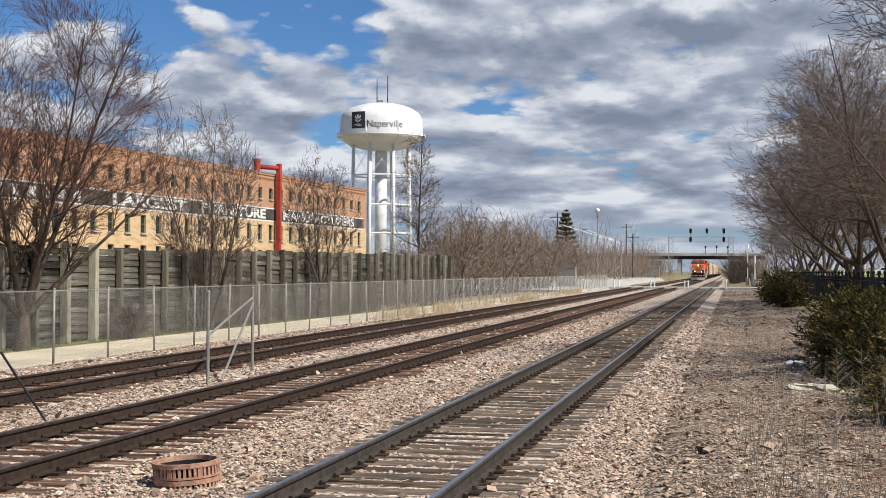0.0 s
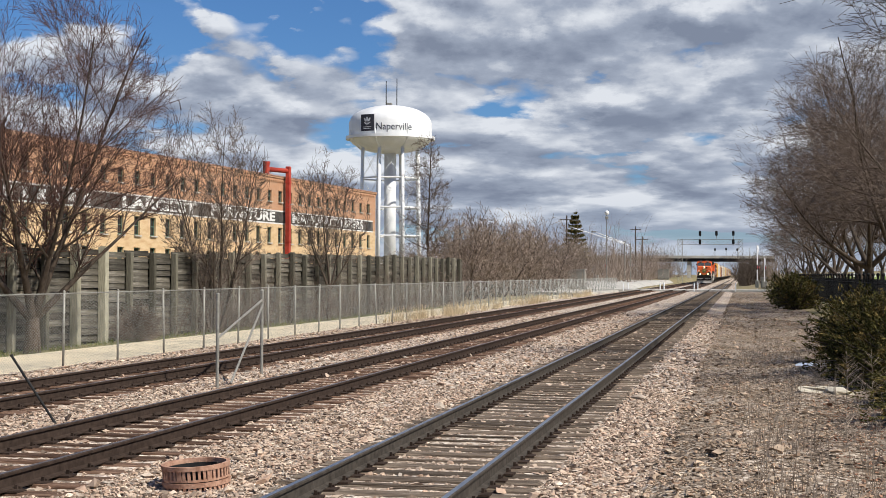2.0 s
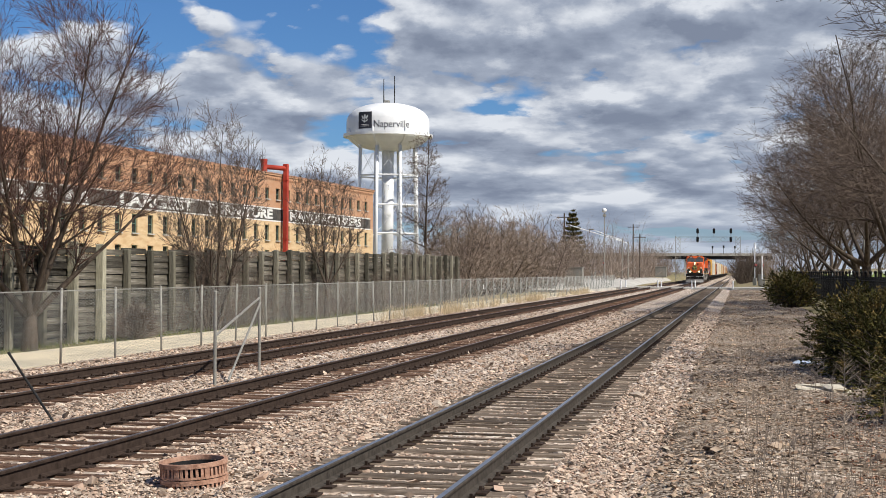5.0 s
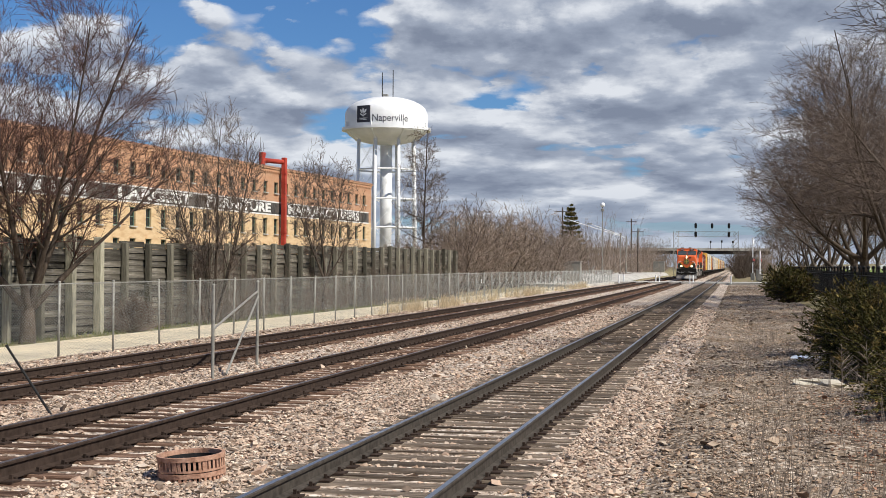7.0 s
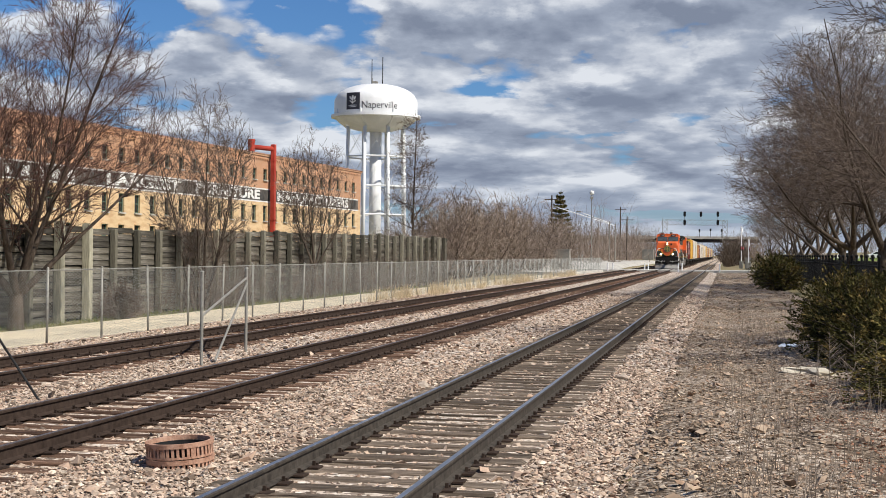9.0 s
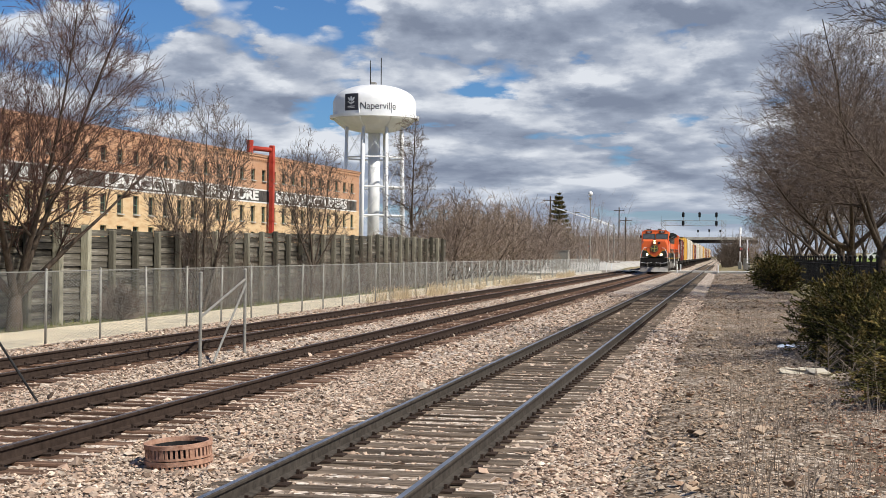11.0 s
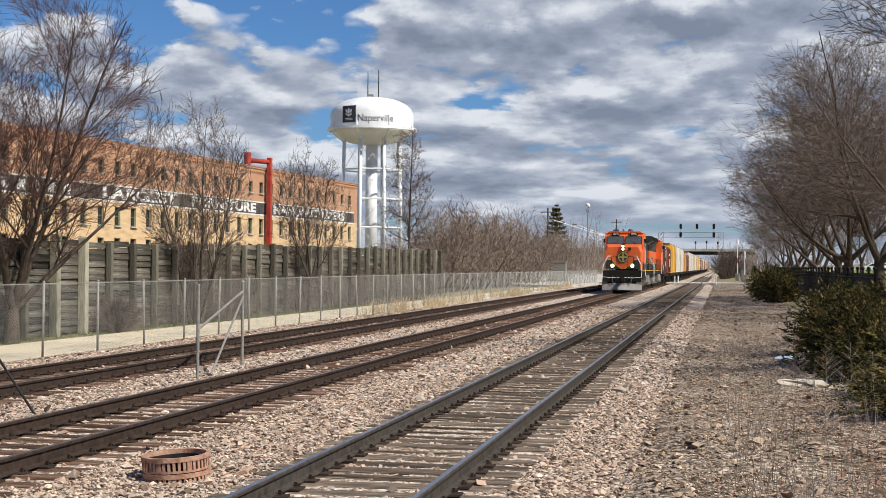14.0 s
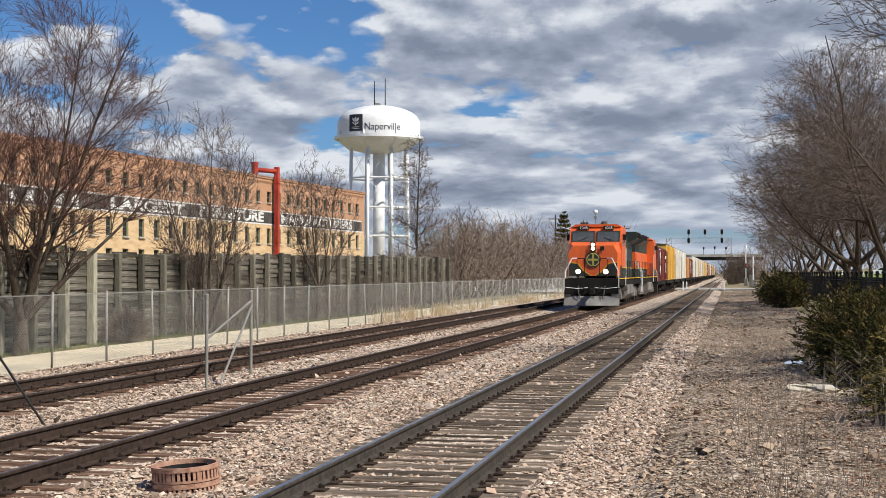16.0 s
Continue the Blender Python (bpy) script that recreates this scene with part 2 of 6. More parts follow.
WHITE = material("white_gloss_paint", [(0.3, (0.72, 0.73, 0.74)), (0.7, (0.82, 0.82, 0.82))], 1.0, rough=0.45, bump=0.05, stain=(0.66, 0.67, 0.67), stain_scale=0.3)
RUST = material("rusty_iron", [(0.3, (0.25, 0.13, 0.085)), (0.6, (0.46, 0.28, 0.20)), (0.8, (0.60, 0.43, 0.34))], 9, rough=0.85, bump=0.6)
RED = material("red_painted_steel", [(0.3, (0.36, 0.045, 0.03)), (0.7, (0.50, 0.085, 0.06))], 2, rough=0.6, bump=0.2, stain=(0.25, 0.035, 0.025))
BLACK = material("black_painted_steel", [(0.3, (0.012, 0.012, 0.013)), (0.7, (0.03, 0.03, 0.03))], 6, rough=0.55, bump=0.15)
CONCRETE = material("pale_concrete", [(0.3, (0.40, 0.38, 0.34)), (0.7, (0.55, 0.53, 0.48))], 3, stain=(0.33, 0.31, 0.28), bump=0.3)
ASPHALT = material("grey_asphalt", [(0.3, (0.12, 0.12, 0.12)), (0.7, (0.2, 0.195, 0.19))], 8, bump=0.3)


# ---------------------------------------------------------------- mesh helpers
def finish(name, bm, mat, smooth=False):
    me = bpy.data.meshes.new(name)
    bm.to_mesh(me)
    bm.free()
    for m in (mat if isinstance(mat, (list, tuple)) else [mat]):
        me.materials.append(m)
    if smooth:
        me.shade_smooth()
    return me


def part(name, bm, mat, parent=None, label="", smooth=False, at=None):
    """Link a bmesh as one mesh object under a thing or part."""
    ob = new(name, finish(name, bm, mat, smooth))
    if parent is not None:
        ob.parent = parent
    if at is not None:
        ob.matrix_basis = at
    if label:
        ob["label"] = label
    return ob


def shared(name, me, parent, at):
    ob = new(name, me)
    ob.parent = parent
    ob.matrix_basis = at
    return ob


def box(bm, x, y, z, sx, sy, sz, turn=None, bevel=0.0):
    """A box centred on x, y, z."""
    got = bmesh.ops.create_cube(bm, size=1, matrix=Matrix.Translation((x, y, z)) @ (turn or Matrix()) @ Matrix.Diagonal((sx, sy, sz, 1)))
    if bevel:
        edges = {e for v in got["verts"] for e in v.link_edges}
        bmesh.ops.bevel(bm, geom=list(edges), offset=bevel, segments=1, affect="EDGES")
    return bm


def rod(bm, a, b, r0, r1=None, n=8):
    """A round bar from a to b."""
    a, b = Vector(a), Vector(b)
    d = b - a
    m = Matrix.Translation((a + b) / 2) @ d.to_track_quat("Z", "Y").to_matrix().to_4x4()
    bmesh.ops.create_cone(bm, cap_ends=True, segments=n, radius1=r0, radius2=r0 if r1 is None else r1, depth=d.length, matrix=m)
    return bm


def lathe(bm, profile, n=48, cx=0.0, cy=0.0):
    """A turned body from (radius, height) pairs."""
    rings = []
    for r, z in profile:
        rings.append([bm.verts.new((cx + r * math.cos(2 * math.pi * k / n), cy + r * math.sin(2 * math.pi * k / n), z)) for k in range(n)])
    for a, b in zip(rings, rings[1:]):
        for k in range(n):
            bm.faces.new((a[k], a[(k + 1) % n], b[(k + 1) % n], b[k]))
    return bm


def extrude(bm, outline, y0, y1, axis="y"):
    """A prism: outline of (a, b) pairs carried from y0 to y1."""
    def p(a, b, c):
        return {"y": (a, c, b), "x": (c, a, b), "z": (a, b, c)}[axis]
    one = [bm.verts.new(p(a, b, y0)) for a, b in outline]
    two = [bm.verts.new(p(a, b, y1)) for a, b in outline]
    bm.faces.new(one)
    bm.faces.new(two[::-1])
    n = len(one)
    for k in range(n):
        bm.faces.new((one[k], two[k], two[(k + 1) % n], one[(k + 1) % n]))
    bmesh.ops.recalc_face_normals(bm, faces=bm.faces)
    return bm


def from_arrays(name, verts, faces, mat, smooth=False):
    """A mesh from numpy arrays; faces all with the same number of corners."""
    me = bpy.data.meshes.new(name)
    verts, faces = np.asarray(verts, np.float32), np.asarray(faces, np.int32)
    k = faces.shape[1]
    me.vertices.add(len(verts))
    me.vertices.foreach_set("co", verts.ravel())
    me.loops.add(faces.size)
    me.loops.foreach_set("vertex_index", faces.ravel())
    me.polygons.add(len(faces))
    me.polygons.foreach_set("loop_start", np.arange(0, faces.size, k, dtype=np.int32))
    me.update(calc_edges=True)
    me.materials.append(mat)
    if smooth:
        me.shade_smooth()
    else:
        me.shade_flat()
    return me


def tubes(segs, sides):
    """Tapered tubes for rows of (p0, p1, r0, r1); returns vertex and quad arrays."""
    s = np.array([(*a, *b, r, q) for a, b, r, q in segs])
    a, b, r, q = s[:, 0:3], s[:, 3:6], s[:, 6], s[:, 7]
    d = b - a
    d /= np.maximum(np.linalg.norm(d, axis=1, keepdims=True), 1e-6)
    ref = np.where(np.abs(d[:, 2:3]) > 0.9, np.array([[1.0, 0, 0]]), np.array([[0, 0, 1.0]]))
    u = np.cross(d, ref)
    u /= np.linalg.norm(u, axis=1, keepdims=True)
    w = np.cross(d, u)
    ang = np.arange(sides) * 2 * np.pi / sides
    ring = u[:, None, :] * np.cos(ang)[None, :, None] + w[:, None, :] * np.sin(ang)[None, :, None]
    v = np.concatenate([a[:, None, :] + ring * r[:, None, None], b[:, None, :] + ring * q[:, None, None]], 1).reshape(-1, 3)
    base = (np.arange(len(s)) * 2 * sides)[:, None, None]
    k = np.arange(sides)
    quad = np.stack([k, (k + 1) % sides, sides + (k + 1) % sides, sides + k], 1)[None]
    return v, (base + quad).reshape(-1, 4)


def thing(name, label, category, group="", at=None, kind=""):
    ob = tagged(new(name), label, category, group, kind)
    if at is not None:
        ob.matrix_basis = at
    return ob


def text_mesh(body, size, mat, name="lettering", spacing=1.0, bold=0.0):
    """Letters of the built-in font as a mesh in the x-y plane, with a little depth."""
    cu = bpy.data.curves.new(name, "FONT")
    cu.body, cu.size, cu.extrude, cu.space_character = body, size, 0.004, spacing
    cu.offset = bold
    cu.align_x, cu.align_y = "CENTER", "CENTER"
    tmp = bpy.data.objects.new("tmp", cu)
    me = bpy.data.meshes.new_from_object(tmp)
    bpy.data.objects.remove(tmp)
    me.materials.clear()
    me.materials.append(mat)
    return me


# ---------------------------------------------------------------- ground
NEAR_X, MID_X, FAR_X = -3.24, -7.63, -11.70       # track centres
RAIL_TOP, GAUGE = 0.18, 1.505
FENCE_X, PATH_X0, PATH_X1, WALL_X = -15.3, -18.7, -15.7, -19.8


def bump_noise(x, y, s):
    return noise.noise(Vector((x * s, y * s, 0.3)))


def ground_height(x, y):
    if x < -14.6:
        z = -0.16
    elif x < -1.25:
        z = -0.20
    elif x < -0.8:
        z = -0.20 + 0.11 * (x + 1.25) / 0.45
    else:
        z = -0.09 + 0.07 * min(1.0, (x + 0.8) / 0.8) + 0.10 * max(0.0, min(1.0, (x - 2.4) / 3.0))
    if -1.0 < x < 6 and y < 170:
        z += 0.13 * bump_noise(x, y * 0.6, 0.7) * min(1.0, (x + 1.0) / 0.8) + 0.05 * bump_noise(x, y, 2.1) - 0.10 * math.exp(-((x - 0.35) / 0.5) ** 2) * (1 - math.exp(-max(0, y - 14) / 10))
    if y > 195 and (x < -14.6 or x > 0.4):
        z += 0.9 * min(1.0, (y - 195) / 40) * min(1.0, max((-14.6 - x) / 1.5, (x - 0.4) / 7))
    if x > 14:
        z += min(6.0, 0.05 * (x - 14))
    return z


def grid_sheet(name, xs, ys, height, mat):
    v = [(x, y, height(x, y)) for y in ys for x in xs]
    n = len(xs)
    f = [(j * n + i, j * n + i + 1, (j + 1) * n + i + 1, (j + 1) * n + i) for j in range(len(ys) - 1) for i in range(n - 1)]
    return from_arrays(name, v, f, mat, smooth=True)


xs = [-3000, -800, -200, -80, -40, -22, -19, -16, -14.6, -13.6, -12, -8, -4, -1.25] + [-0.8 + 0.2 * k for k in range(35)] + [7, 9, 14, 25, 60, 150, 600, 3000]
ys = [-300, -40, -5] + [5 + 0.4 * k for k in range(100)] + [46 + 2.5 * k for k in range(55)] + [196, 205, 215, 236, 300, 500, 900, 2000, 4000]
ground = tagged(new("ground", grid_sheet("ground", xs, ys, ground_height, GRASSLAND)), "dry spring turf and bare earth beside the railway", "ground", kind="structure")
strip_x = [-1.35 + 0.2 * k for k in range(26)]
earth = tagged(new("ground_earth_strip", grid_sheet("ground_earth_strip", strip_x, [5 + 0.4 * k for k in range(100)] + [46 + 2.5 * k for k in range(55)],
               lambda x, y: ground_height(x, y) + 0.014 - 0.05 * max(0.0, -0.95 - x), DIRT)), "stony brown earth strip strewn with dead leaves", "ground", kind="structure")


def ballast_height(x, y):
    edge = min(1.0, max(0.0, (x + 14.6) / 0.9), max(0.0, (-0.85 - x) / 0.7))
    d = min(abs(x - NEAR_X), abs(x - MID_X), abs(x - FAR_X))
    mid = -0.026 if d < 1.45 else -0.026 - 0.06 * min(1.0, (d - 1.45) / 0.5)
    return -0.14 + (mid + 0.14) * max(0.0, min(edge, 1.0)) + 0.012 * bump_noise(x, y, 1.7)


bx = [-15.7 + 0.3 * k for k in range(50)]
by = [-60, -20, 0] + [4 + 0.5 * k for k in range(80)] + [44 + 4 * k for k in range(80)] + [370, 420, 500, 620, 800, 1000]
ballast = tagged(new("ballast_bed", grid_sheet("ballast_bed", bx, by, ballast_height, BALLAST)), "bed of pinkish grey crushed stone ballast under the tracks", "track ballast", kind="structure")
path = tagged(new("path", None), "pale gravel footpath along the chain-link fence", "path", kind="structure")
bm = bmesh.new()
extrude(bm, [(PATH_X0, -0.3), (PATH_X1, -0.3), (PATH_X1, -0.125), (PATH_X1 - 0.1, -0.115), (PATH_X0 + 0.1, -0.115), (PATH_X0, -0.125)], 5, 178)
part("surface", bm, PATH, path)


# ---------------------------------------------------------------- tracks
def rail_mesh(length, top, side):
    prof = [(-0.07, 0), (0.07, 0), (0.07, 0.012), (0.012, 0.03), (0.010, 0.125), (0.034, 0.135), (0.036, 0.158), (0.026, 0.168),
            (-0.026, 0.168), (-0.036, 0.158), (-0.034, 0.135), (-0.010, 0.125), (-0.012, 0.03), (-0.07, 0.012)]
    bm = bmesh.new()
    extrude(bm, prof, 0, length)
    for f in bm.faces:
        c = f.calc_center_median()
        if c.z > 0.165 and len(f.verts) == 4:
            f.material_index = 1
    return finish("rail", bm, [side, top])


def tie_mesh(mat, seed):
    rng = random.Random(seed)
    bm = bmesh.new()
    box(bm, 0, 0, -0.08, 2.6 + rng.uniform(-0.08, 0.1), 0.225, 0.165, bevel=0.014)
    for v in bm.verts:
        v.co += Vector((rng.uniform(-0.03, 0.03), rng.uniform(-0.014, 0.014), rng.uniform(-0.012, 0.006)))
    return finish("tie", bm, mat)


TRACK_END = 900.0


def track(x, label, tie_mat, top, spacing, near_from, seed):
    rng = random.Random(seed)
    ob = thing("railway_track", label, "railway track", "parallel tracks", pose(x, 0, 0), "structure")
    me = rail_mesh(TRACK_END + 60, top, RAIL_GREY if top is RAILTOP else RAIL)
    for side in (-1, 1):
        shared("rail", me, ob, pose(side * GAUGE / 2, -60, RAIL_TOP - 0.168))
    ties = [tie_mesh(tie_mat, seed * 10 + k) for k in range(4)]
    plates, hardware = bmesh.new(), []
    for k in range(290):
        y = near_from + k * spacing + rng.uniform(-0.03, 0.03)
        shared("tie", ties[rng.randrange(4)], ob, pose(rng.uniform(-0.06, 0.06), y, rng.uniform(-0.012, 0.006), 0, 0, rng.uniform(-1.3, 1.3)))
        if k < 110:
            for side in (-1, 1):
                hardware.append((side * GAUGE / 2, y))
    for hx, hy in hardware:
        box(plates, hx, hy, 0.008, 0.34, 0.19, 0.018)
        for s in (-1, 1):
            box(plates, hx + s * 0.088, hy + 0.05 * s, 0.035, 0.03, 0.022, 0.05)
            box(plates, hx + s * 0.095, hy + 0.1, 0.02, 0.04, 0.035, 0.035)
    tagged(part("tie_plates_and_spikes", plates, RAIL, ob, "dark rusty plates, spikes and rail anchors"), kind="stuff")
    rest = bmesh.new()
    y = near_from - spacing
    while y > -60:
        box(rest, 0, y, -0.08, 2.6, 0.225, 0.165)
        y -= spacing
    y = near_from + 290 * spacing
    while y < 330:
        box(rest, 0, y, -0.08, 2.6, 0.225, 0.165)
        y += spacing * 1.0
    tagged(part("further_ties", rest, tie_mat, ob), kind="stuff")
    return ob


track(NEAR_X, "siding track with polished rails on weathered grey ties", TIE, RAILTOP, 0.5, 8.0, 1)
track(MID_X, "main track with dark rails on reddish ties, train running on it", TIE_RED, RAILTOP_DULL, 0.53, 9.0, 2)
track(FAR_X, "main track beside the footpath with dark rails", TIE_RED, RAILTOP_DULL, 0.53, 13.0, 3)


def scatter(name, n, zone, mat, size, label, category, seed, keep):
    """Loose stones: small irregular lumps, a crooked ring of six corners with a crown and a foot."""
    rng = np.random.default_rng(seed)
    x, y = zone(rng, n)
    ok = keep(rng, x, y)
    x, y = x[ok], y[ok]
    n = len(x)
    ring = [(math.cos(k * math.pi / 3), math.sin(k * math.pi / 3), 0.22 * (-1) ** k) for k in range(6)]
    lump = np.array(ring + [(0, 0, 0.72), (0, 0, -0.6)]) * 0.78
    tri = np.array([(k, (k + 1) % 6, 6) for k in range(6)] + [((k + 1) % 6, k, 7) for k in range(6)])
    v = lump[None] * rng.uniform(0.75, 1.25, (n, 8, 1)) + rng.normal(0, 0.1, (n, 8, 3))
    s = size * rng.lognormal(0, 0.38, n)
    v *= s[:, None, None] * np.stack([rng.uniform(0.8, 1.5, n), rng.uniform(0.7, 1.1, n), rng.uniform(0.5, 0.9, n)], 1)[:, None, :]
    a, b = rng.uniform(0, 6.28, n), rng.normal(0, 0.45, n)
    y1 = v[:, :, 1] * np.cos(b)[:, None] - v[:, :, 2] * np.sin(b)[:, None]
    z1 = v[:, :, 1] * np.sin(b)[:, None] + v[:, :, 2] * np.cos(b)[:, None]
    x1 = v[:, :, 0] * np.cos(a)[:, None] - y1 * np.sin(a)[:, None]
    y2 = v[:, :, 0] * np.sin(a)[:, None] + y1 * np.cos(a)[:, None]
    hz = np.array([(ballast_height(p, q) if p < -0.95 else ground_height(p, q) + 0.012) for p, q in zip(x, y)])
    for cx in (NEAR_X, MID_X, FAR_X):
        hz = np.where(np.abs(x - cx) < 1.3, hz - 0.022, hz)
    out = np.stack([x1 + x[:, None], y2 + y[:, None], z1 + (hz + s * 0.25 + rng.uniform(-0.2, 0.45, n) * s)[:, None]], 2).reshape(-1, 3)
    f = ((np.arange(n) * 8)[:, None, None] + tri[None]).reshape(-1, 3)
    return tagged(new(name, from_arrays(name, out, f, mat)), label, category, kind="stuff")


def wedge(y0, y1, power):
    """Plan zone ahead: denser towards y0."""
    def zone(rng, n):
        y = y0 + (y1 - y0) * rng.random(n) ** power
        left, right = np.maximum(-15.5, -0.56 * y - 0.8), np.minimum(-0.9, 0.11 * y + 0.6)
        return left + (right - left) * rng.random(n), y
    return zone


def off_rails(rng, x, y):
    ok = np.ones(len(x), bool)
    for cx, sp, y0 in ((NEAR_X, 0.5, 8.0), (MID_X, 0.53, 9.0), (FAR_X, 0.53, 13.0)):
        u = np.abs(x - cx)
        ok &= np.abs(u - GAUGE / 2) > 0.10
        ph = np.abs((y - y0 + sp / 2) % sp - sp / 2)
        on_tie = (u < 1.30) & (ph < 0.11)
        ok &= ~on_tie | (rng.random(len(x)) < np.where(u < 0.68, 0.17 if cx == NEAR_X else 0.11, 0.05))
    return ok


scatter("loose_ballast_stones", 125000, wedge(10, 27, 1.15), STONE, 0.0215, "loose pinkish grey ballast stones", "stones", 5, off_rails)
scatter("loose_ballast_stones", 48000, wedge(27, 80, 1.2), STONE, 0.033, "loose pinkish grey ballast stones", "stones", 6, off_rails)


def verge(rng, n):
    y = 10 + 50 * rng.random(n) ** 1.5
    right = np.minimum(4.0, 0.11 * y + 0.9)
    return -0.95 + (right + 0.95) * rng.random(n) ** 1.15, y


scatter("loose_pebbles", 38000, verge, EARTH_STONE, 0.020, "pale pebbles and leaf litter on the earth strip", "stones", 7, lambda rng, x, y: rng.random(len(x)) < np.clip(1.2 - (x + 1) * 0.24, 0.16, 1) * np.where(np.sin(x * 2.1 + 1.3 * np.sin(y * 0.5)) + np.sin(y * 0.9 + x) + rng.normal(0, 0.3, len(x)) > -0.3, 1.0, 0.3))


scatter("loose_pebbles", 900, verge, EARTH_STONE, 0.042, "larger pale stones lying on the earth strip", "stones", 17, lambda rng, x, y: np.ones(len(x), bool))


def leaf_drift(rng, n):
    y = 11 + 14 * rng.random(n)
    return 1.0 + (0.11 * y - 0.5) * rng.random(n) ** 0.6, y


DEAD_LEAF = material("reddish_dead_leaves", [(0.3, (0.16, 0.075, 0.045)), (0.7, (0.36, 0.21, 0.14))], 4, bump=0.1, island=0.8)
scatter("dead_leaves", 4200, leaf_drift, DEAD_LEAF, 0.017, "curled reddish brown dead leaves on the earth strip", "dead leaves", 21, lambda rng, x, y: rng.random(len(x)) < np.where(np.sin(x * 2.7 + y) > -0.2, 1.0, 0.3))


def far_verge(rng, n):
    y = 58 + 110 * rng.random(n) ** 1.3
    return -1.0 + 4.2 * rng.random(n), y


scatter("loose_pebbles", 9000, far_verge, EARTH_STONE, 0.035, "pale pebbles and clods further along the earth strip", "stones", 9, lambda rng, x, y: np.sin(x * 2.3 + y * 0.35) + rng.normal(0, 0.8, len(x)) > -0.4)


# ---------------------------------------------------------------- chain-link fence beside the path
def chain_link_fence():
    ob = thing("chain_link_fence", "galvanised chain-link fence along the footpath, sagging in places", "fence")
    height, bay = 1.73, 3.05
    bm = bmesh.new()
    rod(bm, (0, 0, -0.1), (0, 0, height + 0.04), 0.03, n=8)
    bmesh.ops.create_uvsphere(bm, u_segments=8, v_segments=5, radius=0.036, matrix=Matrix.Translation((0, 0, height + 0.04)))
    post = finish("post", bm, GALV, True)
    bm = bmesh.new()
    rod(bm, (0, 0, height), (0, bay, height), 0.012, n=6)
    top = finish("top_rail", bm, GALV, True)
    segs, step = [], 0.075
    k = -int(height / step)
    while k * step < bay:
        for s in (1, -1):
            a, b = k * step, k * step + height
            z0, z1 = 0.03, height
            y0, y1 = max(a, 0.0), min(b, bay)
            if y1 > y0:
                za, zb = z0 + (y0 - a), z0 + (y1 - a)
                if s < 0:
                    za, zb = height + z0 - za, height + z0 - zb
                segs.append(((0.02 * s, y0, za), (0.02 * s, y1, zb), 0.0015, 0.0015))
        k += 1
    v, f = tubes(segs, 3)
    net = from_arrays("wire_mesh", v, f, WIRE)
    rng = random.Random(4)
    first = 30.91 - 5 * bay
    for k in range(56):
        y = first + k * bay
        # the far bays lean outwards
        lean = rng.uniform(-1.0, 1.0) + (7 * min(1.0, max(0, (k - 26) / 8)))
        tip = rng.uniform(-1.5, 1.5) + (9 if k == 15 else 0)
        x = FENCE_X - 0.033 * max(0, k - 5) + 0.0010 * max(0, k - 22) ** 2
        m = pose(x, y, -0.14, tip if k > 0 else 0, lean, 0)
        shared("post", post, ob, m)
        shared("top_rail", top, ob, pose(x, y, -0.14, 0, lean, 1.0 if k < 22 else -1.5))
        shared("wire_mesh", net, ob, pose(x, y, -0.14, 0, lean, 0.6 if k < 22 else -1.5))
    return ob


chain_link_fence()


# ---------------------------------------------------------------- timber noise wall behind the path
def noise_wall():
    ob = thing("wall_timber_noise_barrier", "tall weathered timber plank noise barrier with heavy square posts", "wall", kind="structure")
    rng = random.Random(11)
    bay, y0 = 1.95, 24.9
    bm = bmesh.new()
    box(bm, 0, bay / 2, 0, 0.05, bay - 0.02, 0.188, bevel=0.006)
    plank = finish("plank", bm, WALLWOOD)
    bm = bmesh.new()
    box(bm, 0, 0, 1.6, 0.26, 0.26, 3.2, bevel=0.02)
    post = finish("post", bm, POSTWOOD)
    bm = bmesh.new()
    box(bm, 0, 0, 1.6, 0.2, 0.2, 3.2, bevel=0.02)
    slim = finish("post", bm, WALLWOOD_POST)
    rest = bmesh.new()
    count = 0
    for k in range(40):
        y = y0 + k * bay
        top = 2.76 + 0.36 * min(1, max(0, (y - 42) / 44)) + rng.uniform(-0.05, 0.05)
        base = -0.2
        n = int((top - base) / 0.205)
        shared("post", post if k in (8, 9) else slim, ob, pose(WALL_X + 0.14, y, top - 3.2 + (0.14 if k in (8, 9) else rng.uniform(-0.06, 0.06)), rng.uniform(-0.8, 0.8), 0, 0))
        for j in range(n):
            z = top - 0.1 - j * 0.205
            dx, tw = rng.uniform(-0.035, 0.035), rng.uniform(-0.35, 0.35)
            if 5 <= k < 28 and count < 300:
                count += 1
                shared("plank", plank, ob, pose(WALL_X - 0.03 + dx, y, z, tw, rng.uniform(-5, 5), 0))
            else:
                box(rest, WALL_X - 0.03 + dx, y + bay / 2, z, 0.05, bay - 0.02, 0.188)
    # added black sheet behind the planks, standing in for shade in the gaps
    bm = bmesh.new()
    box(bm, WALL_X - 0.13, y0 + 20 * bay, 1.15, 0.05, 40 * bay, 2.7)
    part("gap_shade_sheet", bm, BLACK, ob)
    tagged(part("further_planks", rest, WALLWOOD, ob), kind="stuff")
    return ob


noise_wall()


